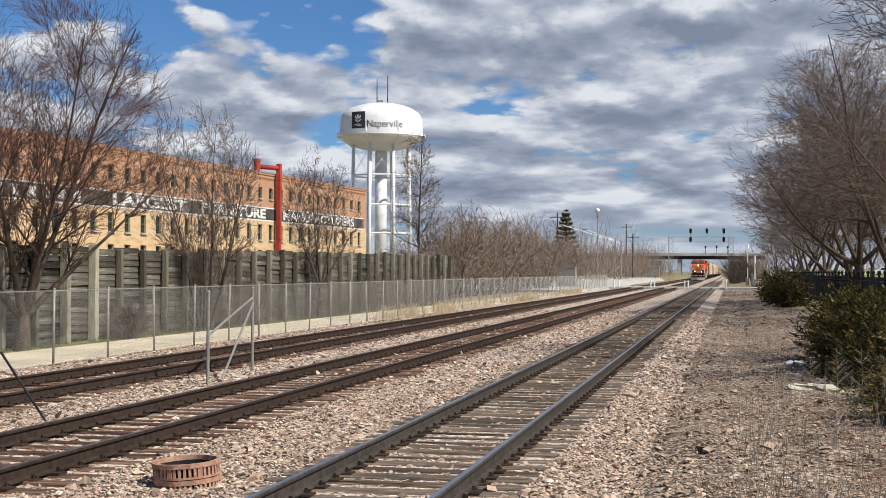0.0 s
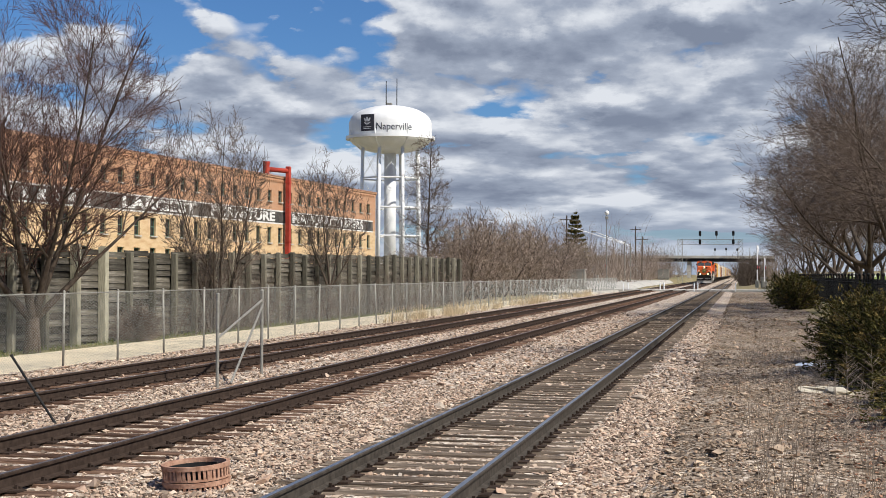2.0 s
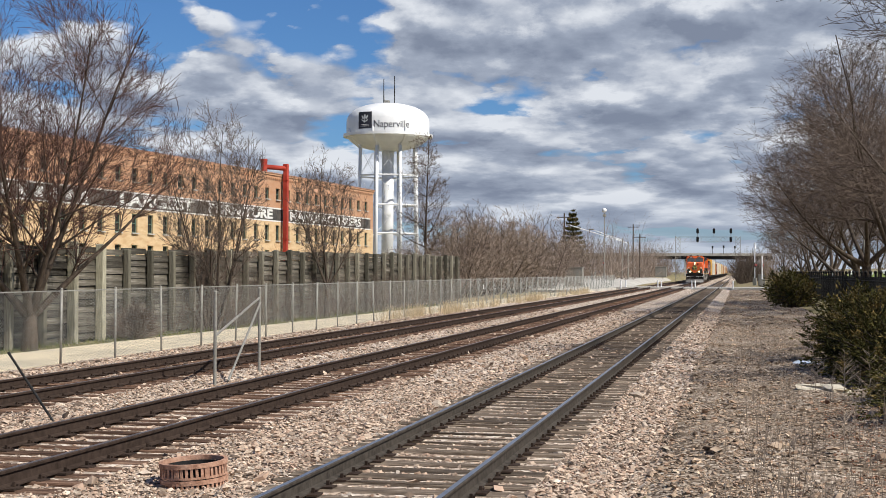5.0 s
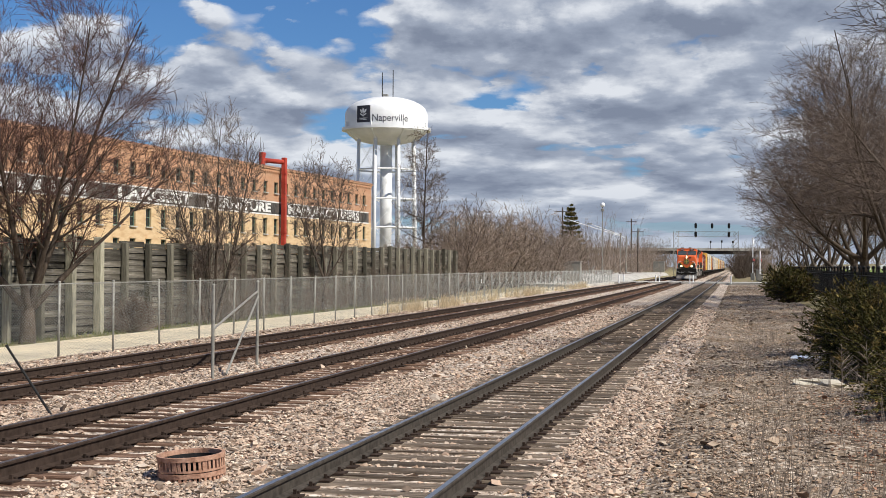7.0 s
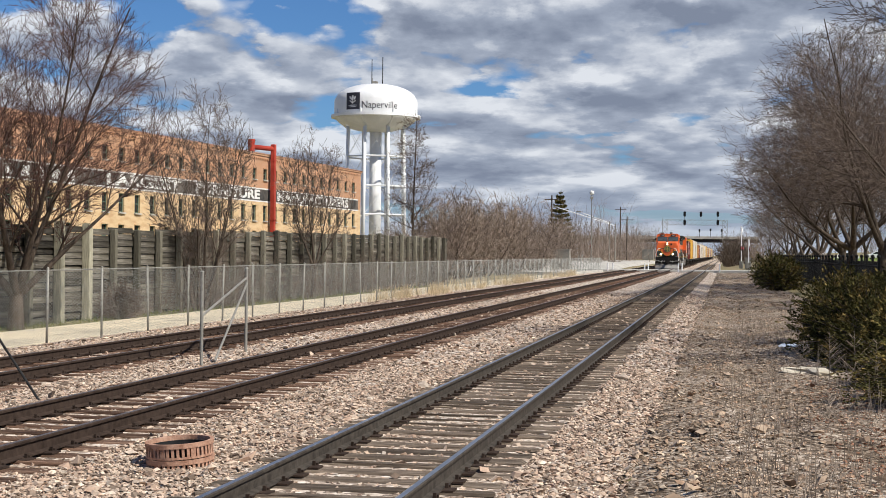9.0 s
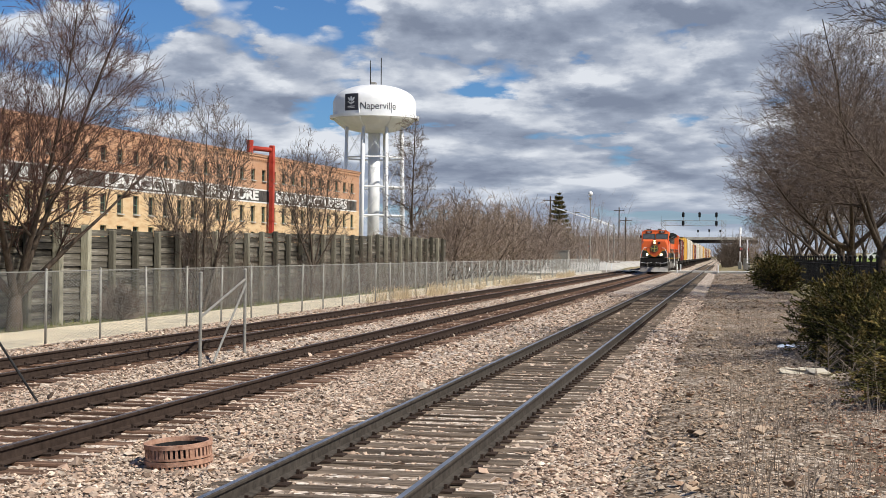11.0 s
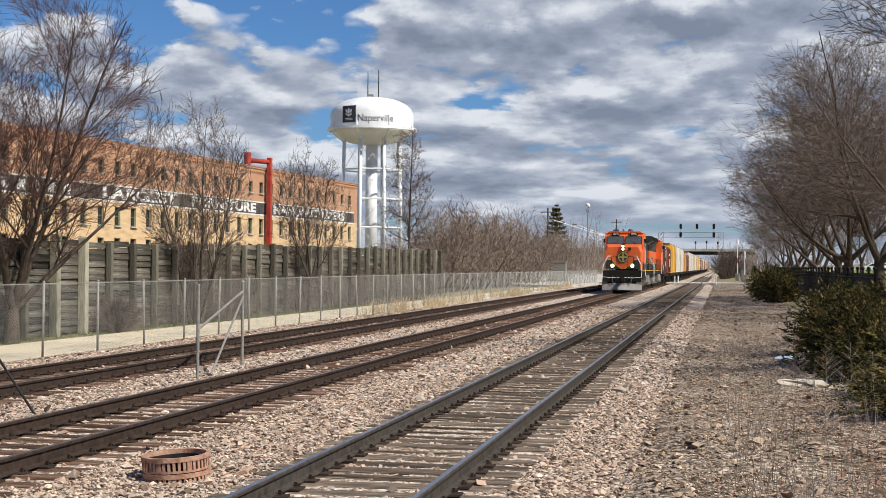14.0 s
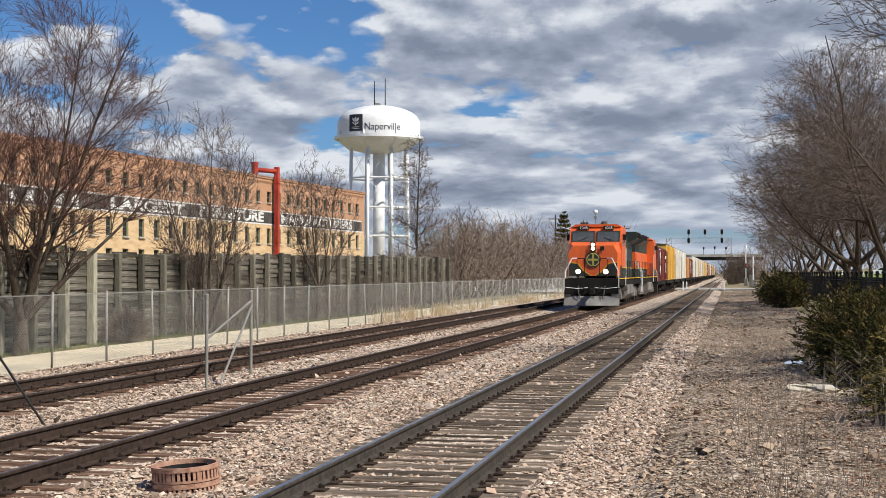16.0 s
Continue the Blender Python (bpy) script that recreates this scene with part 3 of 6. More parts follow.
# ---------------------------------------------------------------- furniture factory
BRICK_TAN = material("tan_brick", [(0.3, (0.36, 0.205, 0.125)), (0.55, (0.48, 0.29, 0.18)), (0.75, (0.57, 0.38, 0.25))], 1.2, stretch=(4, 4, 14), stain=(0.44, 0.235, 0.135), stain_scale=0.18, bump=0.4)
BRICK_CREAM = material("cream_painted_brick", [(0.3, (0.55, 0.40, 0.23)), (0.7, (0.66, 0.50, 0.31))], 1.2, stretch=(4, 4, 14), stain=(0.50, 0.33, 0.18), stain_scale=0.2, bump=0.4)
SASH = material("green_window_sash", [(0.3, (0.06, 0.10, 0.075)), (0.7, (0.11, 0.16, 0.12))], 4, rough=0.6, bump=0.1)
PANE = material("dark_window_glass", [(0.3, (0.012, 0.016, 0.016)), (0.7, (0.03, 0.04, 0.038))], 0.8, rough=0.12, bump=0)
SIGN_BLACK = material("faded_black_sign_paint", [(0.3, (0.035, 0.035, 0.035)), (0.7, (0.085, 0.08, 0.075))], 2, rough=0.85, stain=(0.16, 0.14, 0.12), stain_scale=0.6)
SIGN_WHITE = material("faded_white_sign_paint", [(0.3, (0.55, 0.55, 0.52)), (0.7, (0.78, 0.78, 0.75))], 2, rough=0.85)


def wall_with_holes(bm, x0, x1, a, b, z0, z1, holes):
    """A wall between x0 and x1 thick, a to b along y, with rectangular holes (y0, y1, z0, z1) in one row."""
    ycut = sorted({a, b, *(h[0] for h in holes), *(h[1] for h in holes)})
    zcut = [z0, holes[0][2], holes[0][3], z1]
    starts = {h[0] for h in holes}
    grid = [[bm.verts.new((x0, y, z)) for z in zcut] for y in ycut]
    faces = []
    for i in range(len(ycut) - 1):
        for j in range(3):
            if not (j == 1 and ycut[i] in starts):
                faces.append(bm.faces.new((grid[i][j], grid[i + 1][j], grid[i + 1][j + 1], grid[i][j + 1])))
    got = bmesh.ops.extrude_face_region(bm, geom=faces)
    for v in got["geom"]:
        if isinstance(v, bmesh.types.BMVert):
            v.co.x = x1
    bmesh.ops.recalc_face_normals(bm, faces=bm.faces)


def factory():
    ob = thing("factory_building", "long three-storey tan brick furniture factory with rows of small arched windows", "building", at=pose(-47.5, 111.9, 0, 0, 0, -4.4))
    S0, S1, bay = -70.0, 57.0, 2.72
    rows = [(2.30, 4.05, 0.95), (5.05, 6.57, 0.95), (9.15, 10.25, 0.95)]
    bounds = [(-0.3, 4.6, BRICK_CREAM), (4.6, 7.1, BRICK_CREAM), (7.1, 11.5, BRICK_TAN)]
    n0, n1 = int((S0 + 1.2) / bay), int((S1 - 1.2) / bay)
    centres = [k * bay for k in range(n0, n1 + 1)]
    for (w0, w1, ww), (z0, z1, mat) in zip(rows, bounds):
        bm = bmesh.new()
        wall_with_holes(bm, -0.45, 0.0, S0, S1, z0, z1, [(c - ww / 2, c + ww / 2, w0, w1) for c in centres])
        part("wall", bm, mat, ob, "cream painted brick" if mat is BRICK_CREAM else "bare tan brick")
    bm = bmesh.new()
    box(bm, -9, S1 - 0.22, 5.6, 17.1, 0.45, 11.8)
    box(bm, -9, S0 + 0.22, 5.6, 17.1, 0.45, 11.8)
    box(bm, -17.8, (S0 + S1) / 2, 5.6, 0.45, S1 - S0, 11.8)
    part("wall", bm, BRICK_TAN, ob)
    bm = bmesh.new()
    box(bm, -9, (S0 + S1) / 2, 11.2, 17.2, S1 - S0 - 1, 0.2)
    part("roof", bm, ASPHALT, ob)
    bm = bmesh.new()
    box(bm, -0.18, (S0 + S1) / 2, 11.60, 0.62, S1 - S0 + 0.3, 0.2, bevel=0.03)
    box(bm, -0.20, (S0 + S1) / 2, 11.38, 0.50, S1 - S0 + 0.1, 0.22)
    part("cornice", bm, BRICK_TAN, ob, "corbelled brick cornice")
    bm = bmesh.new()
    box(bm, -0.18, (S0 + S1) / 2, 11.745, 0.70, S1 - S0 + 0.4, 0.09)
    part("coping", bm, RUST, ob, "rusty red metal coping")
    bm = bmesh.new()
    for k in range(int((S1 - S0) / 0.55)):
        box(bm, 0.07, S0 + 0.3 + k * 0.55, 11.22, 0.12, 0.26, 0.12)
    tagged(part("dentil_course", bm, BRICK_TAN, ob), kind="stuff")
    # windows: sash frame with cross bar, pane, stone sill, arched head
    for (w0, w1, ww) in rows:
        h = w1 - w0
        bm = bmesh.new()
        for s in (-1, 1):
            box(bm, 0, s * (ww / 2 - 0.04), h / 2, 0.08, 0.08, h)
        for z in (0.04, h / 2, h - 0.04):
            box(bm, 0, 0, z, 0.08, ww - 0.16, 0.07)
        fr = finish("window_frame", bm, SASH)
        bm = bmesh.new()
        box(bm, 0, 0, h / 2, 0.02, ww - 0.14, h - 0.06)
        pn = finish("pane", bm, PANE)
        bm = bmesh.new()
        box(bm, 0, 0, -0.06, 0.26, ww + 0.16, 0.11, bevel=0.01)
        sl = finish("window_sill", bm, CONCRETE)
        bm = bmesh.new()
        arc = [(-ww / 2 - 0.08, 0.0), (ww / 2 + 0.08, 0.0), (ww / 2 + 0.08, 0.06), (ww / 4, 0.19), (0, 0.22), (-ww / 4, 0.19), (-ww / 2 - 0.08, 0.06)]
        extrude(bm, arc, -0.03, 0.06, axis="x")
        hd = finish("arched_head", bm, BRICK_CREAM if w0 < 8 else BRICK_TAN)
        for c in centres:
            win = new("window")
            win.parent, win.matrix_basis = ob, pose(0, c, w0)
            shared("window_frame", fr, win, pose(-0.18, 0, 0))
            shared("pane", pn, win, pose(-0.20, 0, 0))
            shared("window_sill", sl, win, pose(0.02, 0, 0))
            shared("arched_head", hd, win, pose(0.0, 0, h))
    # painted sign band with lettering
    bm = bmesh.new()
    box(bm, 0.006, (-46 + 56) / 2, 7.62, 0.012, 102, 1.15)
    band = part("sign_band", bm, SIGN_BLACK, ob, "black painted sign band with white lettering")
    bm = bmesh.new()
    for z in (7.62 - 0.63, 7.62 + 0.63):
        box(bm, 0.008, 5, z, 0.016, 102, 0.13)
    part("sign_border", bm, SIGN_WHITE, band)
    stand = Matrix(((0, 0, 1, 0), (1, 0, 0, 0), (0, 1, 0, 0), (0, 0, 0, 1)))
    for word, a, b in (("LARGEST", -5.3, 8.0), ("FURNITURE", 11.0, 25.8), ("MANUFACTURERS", 30.4, 52.5)):
        me = text_mesh(word, 1.22, SIGN_WHITE, bold=0.05)
        wide = max(v.co.x for v in me.vertices) - min(v.co.x for v in me.vertices)
        for v in me.vertices:
            v.co.x *= (b - a) / wide
        o = new("lettering", me)
        o.parent = band
        o.matrix_basis = pose(0.018, (a + b) / 2, 7.60) @ stand
    for k in range(14):
        bm = bmesh.new()
        box(bm, 0.018, -38 + k * 2.1, 7.6, 0.012, 1.1, 0.78)
        part("faded_letter", bm, SIGN_WHITE, band, "illegible faded white letter")
    # red standpipe with elbow over the roof edge
    duct = new("red_duct")
    duct.parent = ob
    bm = bmesh.new()
    box(bm, 0.5, 28.1, 6.8, 0.46, 0.46, 12.0, bevel=0.04)
    for z in (2.2, 5.2, 8.2, 11.2):
        box(bm, 0.5, 28.1, z, 0.54, 0.54, 0.1)
    part("riser", bm, RED, duct, "red painted square steel duct")
    bm = bmesh.new()
    rod(bm, (0.4, 28.0, 12.35), (-0.6, 25.0, 12.35), 0.24, n=12)
    rod(bm, (-0.6, 25.0, 11.6), (-0.6, 25.0, 12.75), 0.33, n=12)
    rod(bm, (-0.6, 25.0, 12.75), (-0.6, 25.0, 13.1), 0.36, n=12)
    part("elbow", bm, RED, duct)
    return ob


factory()


# ---------------------------------------------------------------- water tower
def water_tower():
    ob = thing("water_tower", "white steel water tower with domed tank on tall braced legs", "water tower", at=pose(-61.0, 249.0, 0))
    R = 7.35
    prof = [(0.01, 31.75)] + [(R * math.sin(a) * 0.98, 28.75 + 3.0 * math.cos(a)) for a in [k * math.pi / 2 / 10 for k in range(1, 10)]] + [(R, 28.6), (R, 26.2)]
    bm = bmesh.new()
    lathe(bm, prof[::-1], 64)
    part("tank", bm, WHITE, ob, smooth=True)
    bm = bmesh.new()
    lathe(bm, [(0.01, 23.2)] + [(R * 1.0 * math.sin(a), 26.2 - 3.0 * math.cos(a)) for a in [k * math.pi / 2 / 10 for k in range(1, 11)]], 64)
    part("bowl", bm, WHITE, ob, smooth=True)
    bm = bmesh.new()
    lathe(bm, [(R - 0.02, 25.6), (R + 0.55, 25.65), (R + 0.55, 26.15), (R + 0.5, 26.15), (R + 0.5, 25.75), (R - 0.02, 25.7)], 64)
    part("balcony", bm, WHITE, ob, smooth=False)
    bm = bmesh.new()
    rod(bm, (0, 0, -0.2), (0, 0, 23.6), 1.05, n=24)
    part("riser", bm, WHITE, ob, "white central riser pipe", smooth=True)
    n = 8
    feet = []
    front = math.atan2(-249.0, 61.0)
    for k in range(n):
        a = front + math.radians(24 + 45 * k)
        c, s = math.cos(a), math.sin(a)
        feet.append((c, s))
        bm = bmesh.new()
        rod(bm, (c * 5.7, s * 5.7, -0.2), (c * 5.25, s * 5.25, 24.4), 0.30, n=10)
        part("leg", bm, WHITE, ob, smooth=True)
        bm = bmesh.new()
        rod(bm, (c * 5.25, s * 5.25, 23.9), (c * 7.35, s * 7.35, 25.7), 0.22, n=8)
        rod(bm, (c * 7.38, s * 7.38, 25.5), (c * 7.38, s * 7.38, 27.0), 0.17, n=8)
        part("bracket", bm, WHITE, ob)
    for z in (3.6, 8.6, 13.6, 18.8):
        r = 5.7 - 0.45 * z / 24.4
        for k in range(n):
            (c, s), (c2, s2) = feet[k], feet[(k + 1) % n]
            bm = bmesh.new()
            rod(bm, (c * r, s * r, z), (c2 * r, s2 * r, z), 0.15, n=6)
            part("strut", bm, WHITE, ob)
            bm = bmesh.new()
            rod(bm, (c * r, s * r, z), (c2 * (r - 0.1), s2 * (r - 0.1), min(24.0, z + 5.2)), 0.035, n=4)
            rod(bm, (c2 * r, s2 * r, z), (c * (r - 0.1), s * (r - 0.1), min(24.0, z + 5.2)), 0.035, n=4)
            part("tie_rod", bm, WHITE, ob)
    for x, y, h in ((-0.9, 0.4, 4.6), (1.3, -0.6, 4.9)):
        bm = bmesh.new()
        rod(bm, (x, y, 31.6), (x, y, 31.6 + h), 0.09, 0.07, n=6)
        part("antenna", bm, BLACK, ob)
    bm = bmesh.new()
    box(bm, -0.2, 0, 32.0, 0.9, 0.9, 0.5, bevel=0.05)
    rod(bm, (-0.7, 0, 31.7), (-0.7, 0, 32.8), 0.06, n=6)
    part("hatch", bm, GALV, ob)
    # name and emblem, laid round the tank side, which faces the railway
    face = math.atan2(-249.0, 61.0)
    dark = material("dark_emblem_paint", [(0.3, (0.045, 0.045, 0.06)), (0.7, (0.07, 0.07, 0.085))], 3, rough=0.6, bump=0)

    def wrap(me, angle, z, off):
        for v in me.vertices:
            a = angle + v.co.x / R
            r = R + off + v.co.z
            v.co = (r * math.cos(a), r * math.sin(a), z + v.co.y)
        return me

    me = text_mesh("Naperville", 1.75, dark)
    wide = max(v.co.x for v in me.vertices) - min(v.co.x for v in me.vertices)
    for v in me.vertices:
        v.co.x *= 6.3 / wide
    o = new("lettering", wrap(me, face + math.radians(5), 27.35, 0.03))
    o.parent = ob
    bm = bmesh.new()
    bmesh.ops.create_grid(bm, x_segments=8, y_segments=8, size=0.5, matrix=Matrix.Diagonal((2.75, 2.9, 1, 1)))
    o = new("emblem", wrap(finish("emblem", bm, dark), face - math.radians(33), 28.1, 0.03))
    o.parent = ob
    o["label"] = "dark square emblem"
    bm = bmesh.new()
    for x, y, w, h, tilt in ((0, 0.05, 0.16, 1.2, 0), (0, 0.62, 0.42, 0.8, 0), (-0.42, 0.5, 0.34, 0.8, 32), (0.42, 0.5, 0.34, 0.8, -32), (-0.36, -0.1, 0.22, 0.8, 55), (0.36, -0.1, 0.22, 0.8, -55), (0, -0.75, 1.7, 0.14, 0), (0, -1.02, 1.7, 0.1, 0)):
        bmesh.ops.create_circle(bm, cap_ends=True, segments=10, radius=0.5, matrix=Matrix.Translation((x, y, 0)) @ pose(0, 0, 0, 0, 0, tilt) @ Matrix.Diagonal((w, h, 1, 1)))
    sub = new("emblem_flower", wrap(finish("emblem_flower", bm, WHITE), face - math.radians(33), 28.1, 0.07))
    sub.parent = o
    return ob


water_tower()


# ---------------------------------------------------------------- bare trees
def unit(rng):
    v = Vector((rng.gauss(0, 1), rng.gauss(0, 1), rng.gauss(0, 1)))
    return v.normalized()


def reach(p, d, env):
    """How far a straight shoot from p along d may go before it leaves the egg-shaped crown (cx, cy, cz, radius, up, down)."""
    cx, cy, cz, r, up, down = env
    step = (r + up + down) / 20
    last = 0.0
    for k in range(1, 26):
        q = p + d * (step * k)
        h = (q.z - cz) / (up if q.z > cz else down)
        if ((q.x - cx) ** 2 + (q.y - cy) ** 2) / (r * r) + h * h < 1:
            last = step * k
        elif last:
            break
    return last


def limb(out, rng, p, d, length, r, level, spec, env, bare):
    """One limb with its side shoots; spec: (side shoots, length ratio, spread, lift, wander, pieces) for each level."""
    shoots, ratio, spread, lift, wander, pieces = spec[level]
    side = rng.uniform(0, 6.28)
    for i in range(pieces):
        d = (d + unit(rng) * wander + Vector((0, 0, lift))).normalized()
        q = p + d * (length / pieces)
        r1 = r * (1 - (1.7, 1.3, 0.8, 0.6, 0.6)[level] / pieces)
        out[level].append((tuple(p), tuple(q), r, r1))
        if level + 1 < len(spec) and (i >= bare if level == 0 else True):
            per = shoots / max(1, pieces - (0 if level else bare))
            for k in range(int(per) + (rng.random() < per % 1)):
                side += 2.4 + rng.uniform(-0.5, 0.5)
                out_dir = Matrix.Rotation(side, 3, d) @ d.orthogonal().normalized()
                ang = spread * rng.uniform(0.7, 1.3)
                nd = (d * math.cos(ang) + out_dir * math.sin(ang)).normalized()
                at = p.lerp(q, rng.random())
                room = reach(at, nd, env)
                n = min(length * ratio * rng.uniform(0.6, 1.15), room * rng.uniform(0.85, 1.12))
                if n > 0.10:
                    limb(out, rng, at, nd, n, max(0.004, r1 * 0.58), level + 1, spec, env, bare)
        p, r = q, r1


def tree_meshes(seed, stems, thick, spec, fan, env, twig, mat, bark=BARK, bare=2, fork=0.0):
    """Trunk mesh and crown mesh of a bare tree standing on the origin; the stems part at the height of the fork."""
    rng = random.Random(seed)
    out = [[] for _ in spec]
    if fork:
        for k in range(4):
            out[0].append(((0.02 * k, 0, -0.3 + (fork + 0.3) * k / 4), (0.02 * (k + 1), 0, -0.3 + (fork + 0.3) * (k + 1) / 4), thick * (1.9 - 0.15 * k), thick * (1.75 - 0.15 * k)))
    for k in range(stems):
        a = 6.28 * k / stems + rng.uniform(-0.4, 0.4)
        tilt = fan * rng.uniform(0.35, 1.25) if stems > 1 else fan * 0.3
        d = Vector((math.cos(a) * math.sin(tilt), math.sin(a) * math.sin(tilt), math.cos(tilt)))
        base = Vector((0.08, 0, fork - 0.1)) if fork else Vector((0.12 * math.cos(a), 0.12 * math.sin(a), -0.3)) * (1 if stems > 1 else 0.5)
        limb(out, rng, base, d, max(1.0, reach(base, d, env)) * rng.uniform(0.9, 1.0), thick * rng.uniform(0.75, 1), 0, spec, env, bare)
    for lev in out:
        lev[:] = [(a, b, max(r, twig), max(q, twig * 0.8)) for a, b, r, q in lev]
    v0, f0 = tubes(out[0], 9)
    v1, f1 = tubes(out[1], 6)
    trunk = from_arrays("trunk", np.concatenate([v0, v1]), np.concatenate([f0, f1 + len(v0)]), bark, smooth=True)
    vs, fs, n = [], [], 0
    for lev in out[2:]:
        if lev:
            v, f = tubes(lev, 3)
            vs.append(v), fs.append(f + n)
            n += len(v)
    crown = from_arrays("crown", np.concatenate(vs), np.concatenate(fs), mat)
    return trunk, crown


def plant(name, meshes, label, category, at, group=""):
    ob = thing(name, label, category, group, at)
    shared("trunk", meshes[0], ob, Matrix())
    shared("crown", meshes[1], ob, Matrix())
    return ob


SPEC_SPREAD = [(14, 0.55, 0.70, 0.015, 0.04, 10), (13, 0.46, 0.55, 0.0, 0.05, 7), (8, 0.46, 0.52, 0.0, 0.07, 3), (2.2, 0.5, 0.5, 0.0, 0.05, 1), (0, 0, 0, 0.0, 0.05, 1)]
SPEC_VASE = [(13, 0.46, 0.66, 0.01, 0.06, 8), (10, 0.44, 0.62, 0.02, 0.07, 5), (5, 0.45, 0.6, 0.0, 0.07, 2), (1.5, 0.5, 0.6, 0.0, 0.05, 1), (0, 0, 0, 0.0, 0.1, 1)]
SPEC_OVAL = [(48, 0.34, 1.05, 0.0, 0.015, 14), (12, 0.42, 0.7, 0.03, 0.06, 6), (6, 0.45, 0.6, 0.0, 0.08, 2), (1.8, 0.5, 0.6, 0.0, 0.05, 1), (0, 0, 0, 0.0, 0.1, 1)]

plant("tree", tree_meshes(35, 8, 0.14, SPEC_SPREAD, 0.72, (0, 0, 5.4, 4.5, 5.6, 2.8), 0.0048, TWIG_RED, fork=1.0), "large bare tree with several dark stems and reddish budding twigs", "tree", pose(-19.05, 36.6, -0.16, 0, 0, 100))
plant("tree", tree_meshes(22, 9, 0.078, SPEC_VASE, 0.42, (0, 0, 5.0, 2.3, 3.9, 3.9), 0.0058, TWIG), "bare multi-stemmed tree in front of the timber wall", "tree", pose(-19.1, 50.8, -0.16))
plant("tree", tree_meshes(23, 6, 0.075, SPEC_VASE, 0.48, (0, 0, 4.8, 2.1, 3.7, 3.2), 0.0066, TWIG, fork=1.5), "slender bare tree in front of the timber wall", "tree", pose(-19.1, 65.8, -0.16))
plant("tree", tree_meshes(24, 1, 0.24, SPEC_OVAL, 0.05, (0, 0, 6.4, 2.9, 8.3, 4.4), 0.0095, TWIG), "tall bare tree with a pointed oval crown near the water tower", "tree", pose(-26, 119, -0.2))

# park trees along the line
SPEC_PARK = [(15, 0.48, 0.85, 0.015, 0.08, 10), (14, 0.45, 0.72, 0.01, 0.09, 6), (7, 0.48, 0.62, 0.0, 0.09, 3), (2.2, 0.5, 0.6, 0.0, 0.06, 1), (0, 0, 0, 0.0, 0.1, 1)]
SPEC_FAR = [(12, 0.50, 0.85, 0.015, 0.08, 8), (11, 0.46, 0.72, 0.0, 0.09, 4), (6, 0.5, 0.62, 0.0, 0.08, 2), (0, 0, 0, 0.0, 0.1, 1)]
park = [tree_meshes(71 + k, 6, 0.19, SPEC_PARK, 1.0, (0, 0, 7.6, 8.8, 7.0, 3.8), 0.0060, TWIG, bare=2, fork=2.6) for k in range(2)]
far_park = [tree_meshes(61 + k, 5, 0.20, SPEC_FAR, 1.0, (0, 0, 7.6, 8.5, 6.8, 3.9), 0.0115, TWIG, bare=1, fork=2.0) for k in range(2)]
rng = random.Random(8)
for k, (x, y, s) in enumerate(((9.8, 62, 0.97), (7.8, 76, 1.03), (7.4, 89, 1.07), (7.8, 102, 1.0), (7.8, 117, 1.0), (8.2, 134, 1.05), (8.0, 154, 1.0), (8.4, 178, 1.0), (9, 205, 0.95), (10.5, 255, 0.9), (9, 295, 0.85), (10, 340, 0.85), (8.5, 390, 0.8), (21, 118, 1.1), (24, 175, 1.1), (22, 240, 1.0))):
    ob = plant("park_tree", park[k % 2] if y < 110 else far_park[k % 2], "spreading bare park tree with dense brown twigs beside the line", "tree", pose(x, y, ground_height(x, y) - 0.25, 0, rng.uniform(-4, 1), rng.uniform(0, 360)), "park trees in a row")
    ob.scale = (s, s, s)
near_tree = tree_meshes(43, 6, 0.17, SPEC_PARK, 1.05, (0, 0, 10.2, 9.0, 3.4, 4.8), 0.007, BARK, bare=3, fork=2.6)
plant("park_tree", near_tree, "bare park tree whose budding branches hang over the line", "tree", pose(8.9, 33, 0.0, 0, 0, 70), "park trees in a row")


def brushwood(name, spots, seed, mat, label, stem_r, shoots):
    """A thicket of bare shrubs: many thin stems with side shoots."""
    rng = random.Random(seed)
    segs = []
    for x, y, h, w, n in spots:
        z = ground_height(x, y)
        for k in range(n):
            a, t = rng.uniform(0, 6.28), abs(rng.gauss(0, 0.55))
            d = Vector((math.cos(a) * math.sin(t), math.sin(a) * math.sin(t), math.cos(t)))
            p = Vector((x + rng.gauss(0, w * 0.25), y + rng.gauss(0, w * 0.25), z - 0.1))
            length, r = h * rng.uniform(0.6, 1.05), stem_r * rng.uniform(0.6, 1.2)
            for i in range(4):
                d = (d + unit(rng) * 0.13).normalized()
                q = p + d * length / 4
                segs.append((tuple(p), tuple(q), r, r * 0.75))
                for j in range(shoots if i else 1):
                    e = (d + unit(rng) * 0.75).normalized()
                    b = p.lerp(q, rng.random())
                    m = b + e * length * rng.uniform(0.12, 0.28)
                    segs.append((tuple(b), tuple(m), r * 0.5, r * 0.35))
                    for _ in range(1):
                        b2 = b.lerp(m, rng.uniform(0.3, 1))
                        segs.append((tuple(b2), tuple(b2 + (e + unit(rng) * 0.7).normalized() * length * 0.12), r * 0.33, r * 0.25))
                p, r = q, r * 0.75
    v, f = tubes(segs, 3)
    return tagged(new(name, from_arrays(name, v, f, mat)), label, "brushwood", kind="stuff")


